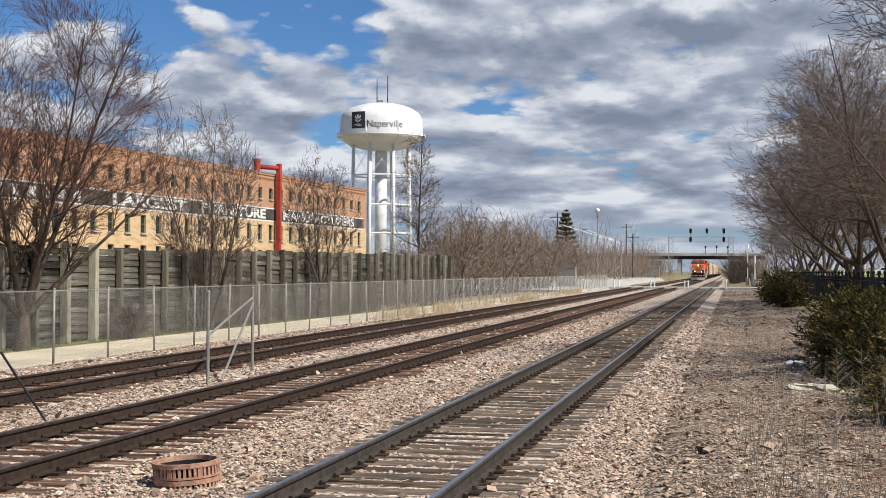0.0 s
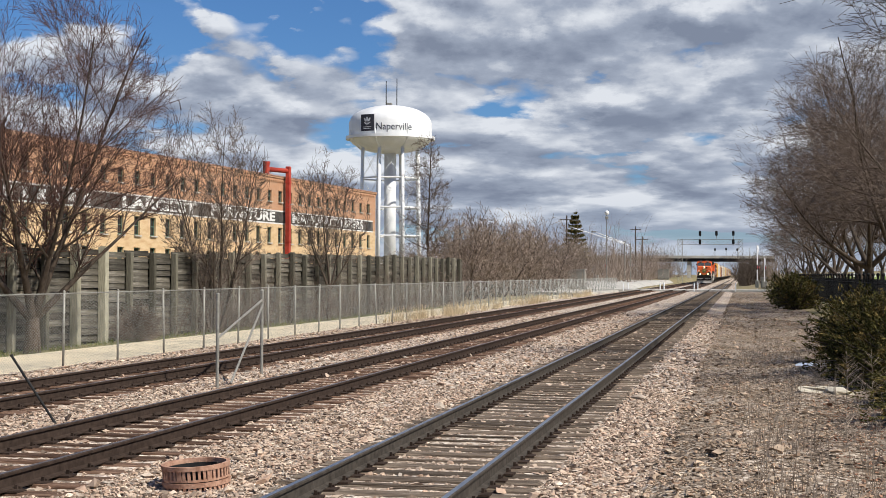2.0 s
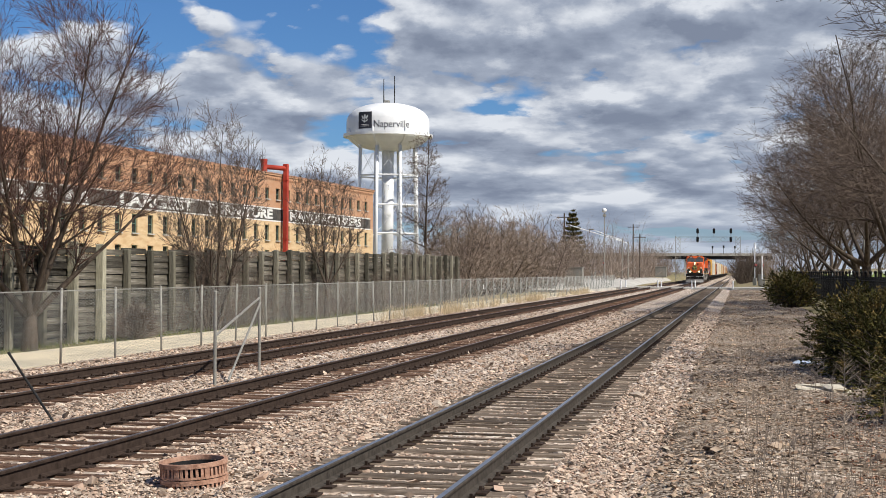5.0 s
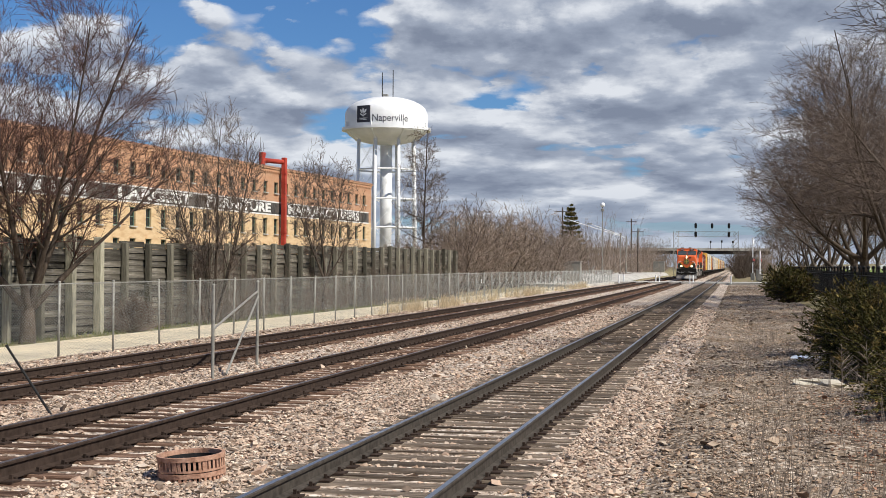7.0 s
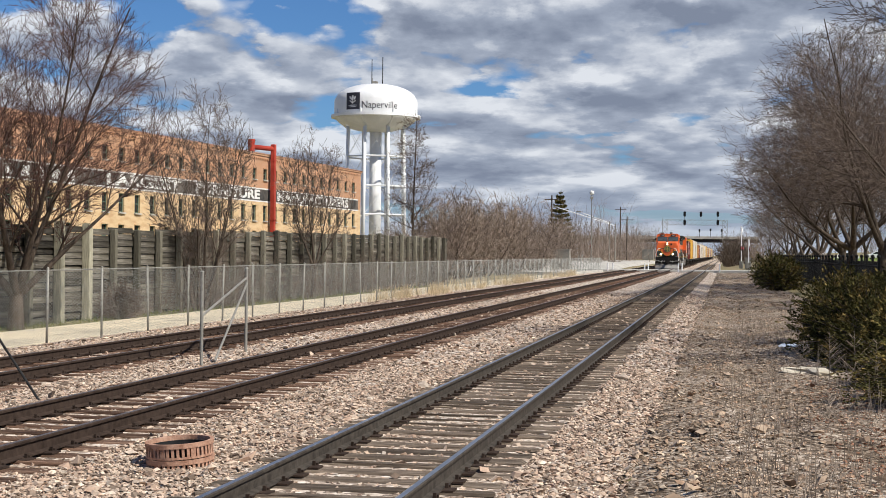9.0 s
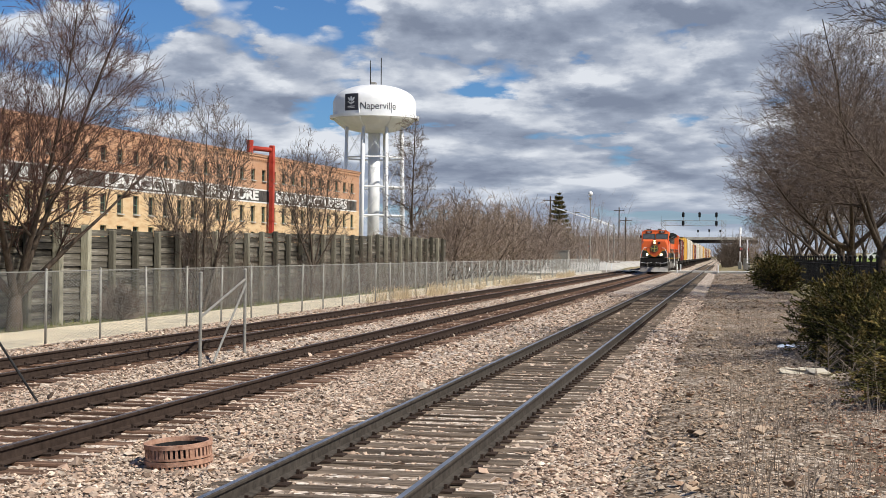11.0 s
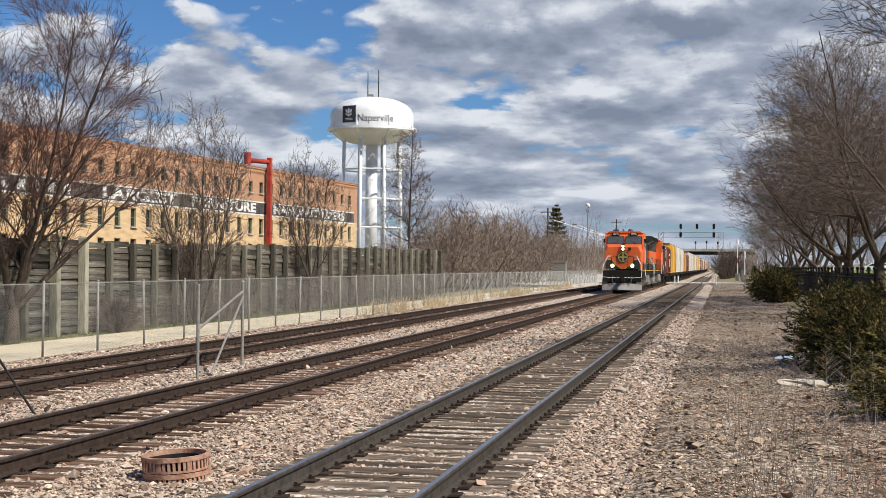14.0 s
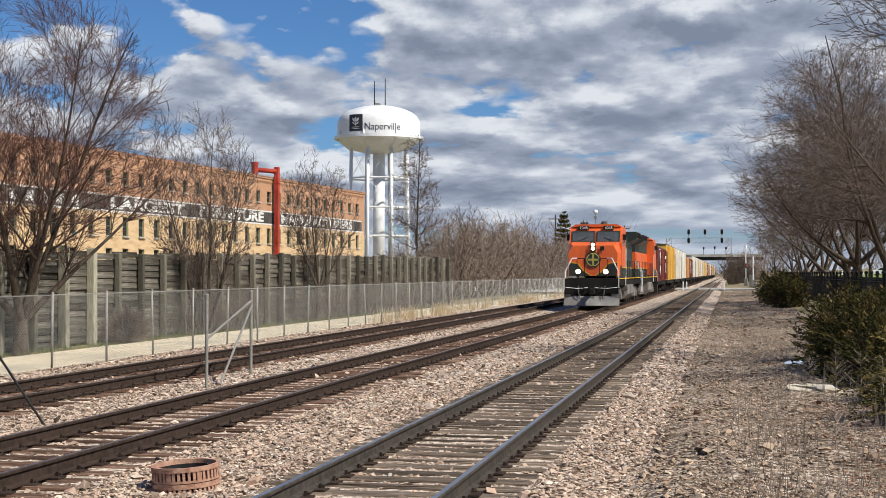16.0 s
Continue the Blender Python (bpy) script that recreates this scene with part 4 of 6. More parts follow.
SPEC_SHRUB = [(11, 0.5, 0.75, 0.0, 0.09, 6), (9, 0.5, 0.65, 0.0, 0.10, 3), (4.0, 0.5, 0.6, 0.0, 0.1, 1), (0, 0, 0, 0.0, 0.2, 1)]
shrubs = [tree_meshes(90 + k, 6, 0.085, SPEC_SHRUB, 0.75, (0, 0, 3.6, r, up, 3.3), 0.013, BRUSH, bare=1) for k, (r, up) in enumerate(((2.9, 3.4), (2.5, 4.2), (3.3, 2.9)))]
rng = random.Random(15)
for k in range(74):
    y = 94 + 110 * (k + rng.random()) / 74
    x = -19.8 - (1.5, 6.5, 12.0)[k % 3] - 2.2 * rng.random()
    ob = plant("thicket_shrub", shrubs[rng.randrange(3)], "tall bare brown shrub in the thicket behind the fence", "shrub", pose(x, y, -0.2, 0, 0, rng.uniform(0, 360)), "thicket of bare shrubs")
    sc = rng.uniform(0.9, 1.3) * (1.0 if -x < 0.195 * y else 0.5)
    ob.scale = (sc, sc, sc * rng.uniform(0.9, 1.1))
spots = []
for k in range(80):
    y = 94 + 110 * rng.random()
    spots.append((-19.6 - 9 * rng.random(), y, rng.uniform(1.4, 3.4), 2.5, 8))
brushwood("undergrowth", spots, 3, BRUSH, "low bare brown undergrowth behind the chain-link fence", 0.016, 4)
spots = []
for k in range(150):
    y = 215 + 330 * rng.random()
    spots.append((-17.5 - 22 * rng.random() - 0.012 * (y - 215), y, rng.uniform(6.5, 11.0), 5, 8))
for k in range(60):
    y = 260 + 260 * rng.random()
    spots.append((2.2 + 5 * rng.random(), y, rng.uniform(3.0, 6.5), 4, 10))
for k in range(60):
    y = 160 + 260 * rng.random()
    spots.append((26 + 45 * rng.random() + 0.05 * (y - 160), y, rng.uniform(4.5, 8.0), 5, 8))
brushwood("far_woods", spots, 4, BRUSH, "bare woods along the line beyond the crossing", 0.045, 3)
spots2 = [(0.2 + 2.6 * rng.random(), 262 + 90 * rng.random(), rng.uniform(3.5, 6.5), 2.0, 16) for k in range(26)]
brushwood("dark_scrub", spots2, 14, BARK, "dark scrub beside the siding beyond the crossing", 0.06, 5)
spots = [(-180 + 360 * rng.random(), 640 + 160 * rng.random(), rng.uniform(9, 14), 9, 8) for k in range(150)]
brushwood("distant_woods", spots, 5, BRUSH, "distant bare woods behind the road bridge", 0.10, 2)
spots = [(-19.3 + rng.uniform(-0.2, 0.3), 47 + 52 * rng.random() ** 1.2, rng.uniform(1.5, 3.1), 0.8, 9) for k in range(80)]
brushwood("wall_scrub", spots, 6, TWIG, "bare scrub and vines growing against the timber wall", 0.010, 5)


def twig_bush(x, y, r, h):
    rng = random.Random(int(x * 7 + y))
    segs = []
    for k in range(620):
        a, t = rng.uniform(0, 6.28), rng.uniform(0, 1.4)
        d = Vector((math.cos(a) * math.sin(t), math.sin(a) * math.sin(t), math.cos(t)))
        e = Vector((d.x * r, d.y * r, d.z * h)) * rng.uniform(0.75, 1)
        segs.append(((0, 0, 0), tuple(e * 0.5), 0.006, 0.005))
        for _ in range(4):
            b = e * rng.uniform(0.3, 0.8)
            segs.append((tuple(b), tuple(b + (d + unit(rng) * 0.6) * 0.25 * r), 0.004, 0.003))
    v, f = tubes(segs, 3)
    ob = thing("bush", "rounded leafless twiggy bush beside the path", "bush", at=pose(x, y, -0.16))
    tagged(shared("twig_mass", from_arrays("twig_mass", v, f, TWIG), ob, Matrix()), kind="stuff")


twig_bush(-18.95, 43.4, 1.1, 1.35)


# ---------------------------------------------------------------- junipers
def juniper_meshes(seed, r, h, arms, sprays, leaves, size):
    """A sprawling juniper: arching arms, each set with flat sprays of scale foliage."""
    rng = np.random.default_rng(seed)
    segs, P, D = [], [], []
    for k in range(arms):
        a, t = 2.4 * k + rng.uniform(-0.5, 0.5), math.acos(1 - 0.98 * rng.random())
        full = np.array([math.cos(a) * math.sin(t) * r, math.sin(a) * math.sin(t) * r, max(0.08, math.cos(t)) * h]) * rng.uniform(0.62, 1.12)
        mid = full * 0.5 + np.array([0, 0, 0.12 * h])
        segs += [((0, 0, -0.1), tuple(mid), 0.028, 0.018), (tuple(mid), tuple(full), 0.018, 0.006)]
        along = full - mid
        along /= np.linalg.norm(along)
        for j in range(sprays):
            f = 1 - 0.75 * rng.random() ** 1.3
            c = mid + (full - mid) * (2 * f - 1) if f > 0.5 else mid * (f * 2)
            c = c + rng.normal(0, 0.09, 3) * np.array([1, 1, 0.7])
            out = along + rng.normal(0, 0.45, 3) + np.array([0, 0, 0.15])
            out /= np.linalg.norm(out)
            flat = np.cross(out, np.array([0.1, 0, 1.0]))
            flat /= np.linalg.norm(flat)
            u, w = rng.random(leaves), rng.normal(0, 1, leaves)
            q = c + out * (u * 0.26)[:, None] + flat * (w * 0.05 * (1.15 - u))[:, None] + rng.normal(0, 0.012, (leaves, 3))
            P.append(q)
            D.append(out + flat * (0.7 * np.sign(w))[:, None] + rng.normal(0, 0.25, (leaves, 3)))
    P, D = np.concatenate(P), np.concatenate(D)
    ok = P[:, 2] > 0.02
    P, D = P[ok], D[ok]
    n = len(P)
    D /= np.linalg.norm(D, axis=1, keepdims=True)
    side = np.cross(D, rng.normal(size=(n, 3)))
    side /= np.linalg.norm(side, axis=1, keepdims=True)
    ln = rng.uniform(0.6, 1.3, (n, 1)) * size
    wd = ln * rng.uniform(0.16, 0.30, (n, 1))
    v = np.stack([P - D * ln * 0.3, P + side * wd, P + D * ln, P - side * wd], 1).reshape(-1, 3)
    f = (np.arange(n) * 4)[:, None] + np.arange(4)[None]
    foliage = from_arrays("foliage", v, f, JUNIPER)
    v, f = tubes(segs, 4)
    return foliage, from_arrays("framework", v, f, BARK)


junipers = [juniper_meshes(50 + k, 1.55, 1.7, 165, 13, 13, 0.066) for k in range(2)] + [juniper_meshes(53, 1.55, 1.7, 90, 9, 7, 0.105)]
rng = random.Random(19)
for k, (x, y, s, h) in enumerate(((3.3, 21.4, 0.95, 0.66), (3.55, 24.4, 0.95, 0.78), (3.1, 28.0, 0.85, 0.86), (4.4, 28.6, 1.15, 0.98), (2.95, 31.8, 0.95, 0.98), (3.0, 35.6, 1.0, 1.02), (4.7, 34.0, 1.2, 1.08), (5.0, 39.0, 1.2, 1.05), (3.4, 40.5, 0.95, 0.95), (5.2, 46, 1.1, 0.9), (3.3, 89, 1.05, 1.25), (3.5, 98, 1.1, 1.35), (3.4, 108, 1.1, 1.4), (3.6, 119, 1.2, 1.5))):
    ob = thing("juniper_bush", "dense dark green juniper bush with bronzed tips along the earth strip", "bush", "juniper hedge", pose(x, y, ground_height(x, y) - 0.03, 0, 0, rng.uniform(0, 360)))
    shared("foliage", junipers[k % 2 if y < 46 else 2][0], ob, Matrix())
    shared("framework", junipers[k % 2 if y < 46 else 2][1], ob, Matrix())
    ob.scale = (s, s, h)


# ---------------------------------------------------------------- dry grass and weeds
def blades(name, spots, mat, label, lo, hi, w, lean, seed):
    rng = np.random.default_rng(seed)
    P = np.array(spots)
    n = len(P)
    hgt = rng.uniform(lo, hi, n)
    a = rng.uniform(0, 6.28, n)
    t = rng.normal(0, lean, n) if lean < 1 else 1.45 + rng.normal(0, 0.12, n)
    tip = P + np.stack([np.cos(a) * np.sin(t) * hgt, np.sin(a) * np.sin(t) * hgt, np.cos(t) * hgt], 1)
    mid = (P + tip) / 2 + np.stack([np.cos(a), np.sin(a), np.zeros(n)], 1) * (hgt * 0.06)[:, None]
    segs = [(p, m, w, w * 0.8) for p, m in zip(P, mid)] + [(m, q, w * 0.8, w * 0.3) for m, q in zip(mid, tip)]
    v, f = tubes(segs, 3)
    return tagged(new(name, from_arrays(name, v, f, mat)), label, "dry grass", kind="stuff")


rng = random.Random(23)
spots = []
for k in range(95):
    y = rng.choice((66, 72, 77, 86, 92, 101, 108, 116, 128, 140, 150)) + rng.gauss(0, 2.2)
    cx, n = FENCE_X - 0.55 - 0.004 * (y - 63) + rng.uniform(0.1, 1.0), rng.randint(16, 34)
    for _ in range(n):
        spots.append((cx + rng.gauss(0, 0.14), y + rng.gauss(0, 0.18), -0.15))
blades("dry_grass_tufts", spots, DRYGRASS, "pale straw-coloured grass tufts along the fence", 0.25, 0.75, 0.008, 0.35, 1)
spots = []
for k in range(420):
    y = 11 + 45 * rng.random() ** 1.3
    x = rng.uniform(0.0, min(4.2, 0.11 * y + 0.6))
    for _ in range(rng.randint(1, 5)):
        spots.append((x + rng.gauss(0, 0.07), y + rng.gauss(0, 0.07), ground_height(x, y)))
blades("dead_weeds", spots, STALK, "thin dead weed stalks on the earth strip", 0.12, 0.7, 0.0036, 0.30, 2)
spots = []
for k in range(5500):
    y = 11 + 60 * rng.random() ** 1.3
    x = -0.8 + (min(4.5, 0.11 * y + 0.8) + 0.8) * rng.random() ** 0.7
    spots.append((x, y, ground_height(x, y) + 0.01))
blades("leaf_litter", spots, STALK, "dead grass and twig litter on the earth strip", 0.05, 0.28, 0.004, 1.2, 3)
spots = []
for k in range(5000):
    y = 24 + 70 * rng.random()
    x = rng.uniform(WALL_X + 0.1, PATH_X0 + 0.1)
    spots.append((x, y, -0.16))
GRASSBLADE = material("green_grass_blades", [(0.3, (0.09, 0.12, 0.03)), (0.7, (0.22, 0.23, 0.09))], 0.6, bump=0, island=0.6)
blades("grass_strip", spots, GRASSBLADE, "short green and straw grass at the foot of the timber wall", 0.06, 0.2, 0.006, 0.5, 4)


def sapling(x, y, h, seed):
    rng = random.Random(seed)
    ob = thing("dead_sapling", "small dead sapling with herringbone side twigs before the junipers", "sapling", "dead saplings", pose(x, y, ground_height(x, y) - 0.02, rng.uniform(-6, 6), rng.uniform(-6, 6), 0))
    stem = [((0, 0, h * k / 6), (0.012 * math.sin(k), 0, h * (k + 1) / 6), 0.008 * (1 - k / 8), 0.008 * (1 - (k + 1) / 8)) for k in range(6)]
    twigs = []
    for k in range(26):
        z = h * rng.uniform(0.2, 0.95)
        a = rng.choice((0.1, 3.2)) + rng.gauss(0, 0.5)
        n = (h - z) * 0.42 + 0.05
        twigs.append(((0, 0, z), (math.cos(a) * n, math.sin(a) * n, z + n * 0.75), 0.0045, 0.002))
    v, f = tubes(stem, 6)
    shared("stem", from_arrays("stem", v, f, STALK), ob, Matrix())
    v, f = tubes(twigs, 3)
    tagged(shared("twig_mass", from_arrays("twig_mass", v, f, STALK), ob, Matrix()), kind="stuff")


for k, (x, y, h) in enumerate(((1.75, 25.4, 0.85), (2.05, 24.0, 1.0), (2.25, 22.6, 0.9), (1.5, 29.5, 0.6), (2.4, 20.6, 0.8), (1.2, 17.5, 0.55))):
    sapling(x, y, h, 80 + k)


# ---------------------------------------------------------------- things beside the tracks
def brace_frame():
    ob = thing("fence_brace_frame", "leftover braced chain-link fence posts standing between the tracks", "fence posts")
    a, b = Vector((-9.69, 25.93, -0.15)), Vector((-9.98, 29.36, -0.15))
    for p, h in ((a, 1.83), (b, 1.86)):
        bm = bmesh.new()
        rod(bm, p, p + Vector((0, 0, h)), 0.032, n=10)
        rod(bm, p + Vector((0, 0, h)), p + Vector((0, 0, h + 0.03)), 0.045, 0.02, n=10)
        part("post", bm, GALV, ob, smooth=False)
    for p, q in ((b + Vector((0, 0, 1.66)), a + Vector((0, 0, 1.0))), (b + Vector((0.02, -0.02, 1.55)), a + Vector((0.12, 0.4, 0.12)))):
        bm = bmesh.new()
        rod(bm, p, q, 0.024, n=8)
        part("brace", bm, GALV, ob)


brace_frame()
ob = thing("leaning_rod", "thin black iron rod leaning out of the ballast", "iron rod")
bm = bmesh.new()
rod(bm, (-9.53, 19.21, -0.2), (-10.35, 19.3, 0.86), 0.019, n=8)
rod(bm, (-10.35, 19.3, 0.86), (-10.37, 19.3, 0.89), 0.024, n=8)
part("shaft", bm, BLACK, ob)


def vent_drum():
    ob = thing("slotted_drum", "rusty slotted iron drain ring sunk in the ballast", "drain ring", at=pose(-5.38, 13.85, -0.13, 2, -3, 0))
    R, n = 0.335, 40
    for z0, h, lab in ((0.0, 0.145, "ring"), (0.155, 0.155, "ring")):
        holder = part("ring", lathe(bmesh.new(), [(R - 0.02, z0), (R, z0), (R, z0 + 0.022), (R - 0.02, z0 + 0.022), (R - 0.02, z0)], n), RUST, ob)
        bm = bmesh.new()
        for k in range(n):
            if k % 6 == 5 and z0 > 0.1:
                wid = 0.05
            else:
                wid = 0.027
            a = 2 * math.pi * k / n
            box(bm, (R - 0.01) * math.cos(a), (R - 0.01) * math.sin(a), z0 + h / 2, 0.02, wid, h - 0.01, turn=pose(0, 0, 0, 0, 0, math.degrees(a)))
        tagged(part("ribs", bm, RUST, holder), kind="stuff")
        part("rim", lathe(bmesh.new(), [(R - 0.025, z0 + h - 0.045), (R + 0.008, z0 + h - 0.045), (R + 0.01, z0 + h), (R - 0.025, z0 + h), (R - 0.025, z0 + h - 0.045)], n), RUST, holder)
    # added black tube in place of the shade inside the ring
    part("inner_shade_tube", lathe(bmesh.new(), [(R - 0.06, -0.02), (R - 0.06, 0.27), (R - 0.07, 0.27), (R - 0.07, -0.02)], n), BLACK, ob)


vent_drum()


def crumpled(name, label, category, x, y, w, d, h, mat, seed):
    rng = random.Random(seed)
    ob = thing(name, label, category, at=pose(x, y, ground_height(x, y) + 0.01))
    bm = bmesh.new()
    bmesh.ops.create_grid(bm, x_segments=9, y_segments=7, size=0.5)
    for v in bm.verts:
        edge = max(abs(v.co.x), abs(v.co.y)) * 2
        v.co = (v.co.x * w + rng.gauss(0, 0.03 * w), v.co.y * d + rng.gauss(0, 0.03 * d), max(0.0, (1 - edge) * h + rng.uniform(0, h * 0.8)))
    got = bmesh.ops.solidify(bm, geom=bm.faces[:], thickness=0.008)
    part("sheet", bm, mat, ob)


PLASTIC = material("pale_blue_plastic", [(0.3, (0.42, 0.50, 0.60)), (0.7, (0.70, 0.74, 0.80))], 6, rough=0.4)
SLAB = material("pale_broken_stone", [(0.3, (0.45, 0.40, 0.31)), (0.7, (0.62, 0.57, 0.47))], 9, bump=0.6)
crumpled("plastic_sheet", "crumpled pale blue plastic litter on the earth", "litter", 1.60, 33.7, 0.75, 0.8, 0.06, PLASTIC, 2)
for k, (x, y, w, d) in enumerate(((1.30, 27.0, 0.34, 0.5), (1.70, 26.7, 0.36, 0.5), (1.5, 27.3, 0.3, 0.3))):
    rg = random.Random(k)
    ob = thing("stone_slab", "flat broken pale stone lying on the earth", "stone", "broken slabs", pose(x, y, ground_height(x, y) + 0.02, 3, 2, rg.uniform(0, 90)))
    bm = bmesh.new()
    box(bm, 0, 0, 0.02, w, d, 0.1, bevel=0.03)
    for v in bm.verts:
        v.co += Vector((rg.gauss(0, 0.03), rg.gauss(0, 0.03), rg.gauss(0, 0.012)))
    part("slab", bm, SLAB, ob)


ob = thing("fence_sign", "small white notice plate wired to the chain-link fence", "sign", at=pose(-16.55, 93.9, 1.05, 0, 0, 8))
bm = bmesh.new()
box(bm, 0.08, 0, 0, 0.02, 1.0, 0.26, bevel=0.006)
part("plate", bm, WHITE, ob)
bm = bmesh.new()
for z in (-0.05, 0.05):
    box(bm, 0.093, 0, z, 0.006, 0.75, 0.04)
part("writing", bm, BLACK, ob, "illegible dark lines")


# ---------------------------------------------------------------- grade crossing
road = thing("road", "pale concrete grade crossing over the tracks", "road", kind="structure")
bm = bmesh.new()
for x0, x1 in ((-70, -14.2), (-14.2, FAR_X - 0.83), (FAR_X - 0.66, FAR_X + 0.66), (FAR_X + 0.83, MID_X - 0.83), (MID_X - 0.66, MID_X + 0.66), (MID_X + 0.83, NEAR_X - 0.83), (NEAR_X - 0.66, NEAR_X + 0.66), (NEAR_X + 0.83, 1.5), (1.5, 30)):
    box(bm, (x0 + x1) / 2, 187, 0.02, x1 - x0 - 0.02, 11, 0.30)
part("carriageway", bm, CONCRETE, road)
bm = bmesh.new()
extrude(bm, [(-16.2, 150), (-15.0, 181.4), (-40, 181.4), (-40, 172)], -0.3, 0.12, axis="z")
part("apron", bm, CONCRETE, road)
me = grid_sheet("service_road", [-15.0 - 1.0 * k for k in range(14)], [192.6 + 7 * k for k in range(21)], lambda x, y: ground_height(min(x, -15), y) + 0.035, CONCRETE)
tagged(new("road_service", me), "pale concrete service road beside the tracks", "road", kind="structure")
for x, y in ((-14.4, 181), (-13.9, 182.5), (-9.9, 182), (-9.5, 183), (-5.7, 181.0), (-5.3, 182), (-0.7, 181.3)):
    ob = thing("marker_post", "slim white marker post beside the grade crossing", "marker post", "crossing marker posts", pose(x, y, 0.0))
    bm = bmesh.new()
    rod(bm, (0, 0, 0), (0, 0, 1.05), 0.09, 0.08, n=10)
    part("post", bm, WHITE, ob)

RED_LAMP = glow("red_signal_lens", (0.45, 0.03, 0.025), 0.05)


def crossing_signal(x, y, z, turn, tall):
    ob = thing("crossing_signal", "railway crossing signal mast with crossbuck and twin red lamps", "crossing signal", "crossing signals", pose(x, y, z, 0, 0, turn))
    bm = bmesh.new()
    rod(bm, (0, 0, 0), (0, 0, tall), 0.075, n=10)
    part("mast", bm, WHITE, ob)
    for s in (-1, 1):
        bm = bmesh.new()
        box(bm, 0, -0.1, tall - 0.6, 1.3, 0.03, 0.23, turn=pose(0, 0, 0, 0, 35 * s, 0))
        part("crossbuck_arm", bm, WHITE, ob)
        bm = bmesh.new()
        rod(bm, (s * 0.55, -0.08, 2.9), (s * 0.55, -0.13, 2.9), 0.36, n=20)
        lamp = part("lamp_backing", bm, BLACK, ob)
        bm = bmesh.new()
        rod(bm, (s * 0.55, -0.13, 2.9), (s * 0.55, -0.18, 2.9), 0.16, n=16)
        part("lens", bm, RED_LAMP, lamp, "red lens")
    bm = bmesh.new()
    rod(bm, (-0.6, -0.03, 2.9), (0.6, -0.03, 2.9), 0.04, n=6)
    part("crossarm", bm, GALV, ob)
    bm = bmesh.new()
    box(bm, 0, 0, 0.6, 0.5, 0.5, 1.0, bevel=0.03)
    part("gate_motor", bm, GALV, ob)
    return ob


crossing_signal(2.15, 205, 0.2, 78, 6.0)
crossing_signal(-23.5, 258, 0.7, -80, 6.0)
crossing_signal(3.0, 196, 0.1, 88, 4.2)


def cabinet(x, y, z, w, d, h, label):
    ob = thing("equipment_cabinet", label, "cabinet", "signal cabinets", pose(x, y, z))
    bm = bmesh.new()
    box(bm, 0, 0, h / 2, w, d, h, bevel=0.03)
    part("body", bm, GALV, ob)
    bm = bmesh.new()
    box(bm, 0, 0, h + 0.05, w + 0.2, d + 0.2, 0.1, bevel=0.02)
    part("roof", bm, GALV, ob)
    bm = bmesh.new()
    box(bm, 0, -d / 2 - 0.02, h / 2, w * 0.7, 0.03, h * 0.8)
    part("door", bm, GALV, ob)


cabinet(-21.0, 188, 0.0, 2.3, 2.0, 2.6, "silver metal signal equipment cabinet beside the crossing")
cabinet(-18.0, 345, 0.85, 2.6, 2.0, 2.4, "silver metal signal equipment cabinet beside the tracks")
cabinet(-25.8, 262, 0.75, 0.9, 0.9, 1.1, "small silver equipment box beside the crossing")
cabinet(3.1, 207, 0.2, 0.9, 0.9, 1.5, "small silver equipment box beside the crossing")


def street_lamp():
    ob = thing("street_lamp", "tall steel lamp post with a white ball lamp", "street lamp", at=pose(-23.3, 256, 0.6))
    bm = bmesh.new()
    rod(bm, (0, 0, 0), (0, 0, 12.0), 0.12, 0.07, n=10)
    part("pole", bm, GALV, ob)
    bm = bmesh.new()
    bmesh.ops.create_uvsphere(bm, u_segments=16, v_segments=10, radius=0.42, matrix=Matrix.Translation((0, 0, 12.3)))
    part("lamp_globe", bm, WHITE, ob, smooth=True)
    bm = bmesh.new()
    box(bm, 0, 0, 11.4, 0.5, 0.5, 0.5, bevel=0.05)
    part("bracket", bm, GALV, ob)


street_lamp()


def mast_arm(x, y, z, h, reach, rise):
    ob = thing("signal_mast_arm", "galvanised street mast with a long tapered arm over the road", "mast arm", "street mast arms", pose(x, y, z))
    bm = bmesh.new()
    rod(bm, (0, 0, 0), (0, 0, h), 0.14, 0.11, n=10)
    part("mast", bm, GALV, ob)
    bm = bmesh.new()
    rod(bm, (0, 0, h - 0.4), (-reach, -6, h + rise), 0.085, 0.05, n=8)
    part("arm", bm, WHITE, ob)
    bm = bmesh.new()
    box(bm, -reach, -6, h + rise - 0.05, 0.9, 0.4, 0.22, bevel=0.05)
    part("lamp_head", bm, GALV, ob)


mast_arm(-20.0, 268, 0.7, 7.0, 10.4, 2.9)
mast_arm(-20.6, 262, 0.7, 7.4, 5.0, 1.5)


def utility_pole(x, y, z, h):
    ob = thing("utility_pole", "dark wooden utility pole with crossarm", "utility pole", "utility poles", pose(x, y, z))
    bm = bmesh.new()
    rod(bm, (0, 0, 0), (0, 0, h), 0.17, 0.12, n=10)
    part("pole", bm, BARK, ob)
    bm = bmesh.new()
    box(bm, 0, 0, h - 0.7, 2.4, 0.12, 0.14)
    part("crossarm", bm, BARK, ob)


utility_pole(-28.5, 240, 0.6, 11.2)
utility_pole(-23.5, 330, 0.9, 12.0)
utility_pole(-20.0, 300, 0.9, 9.0)


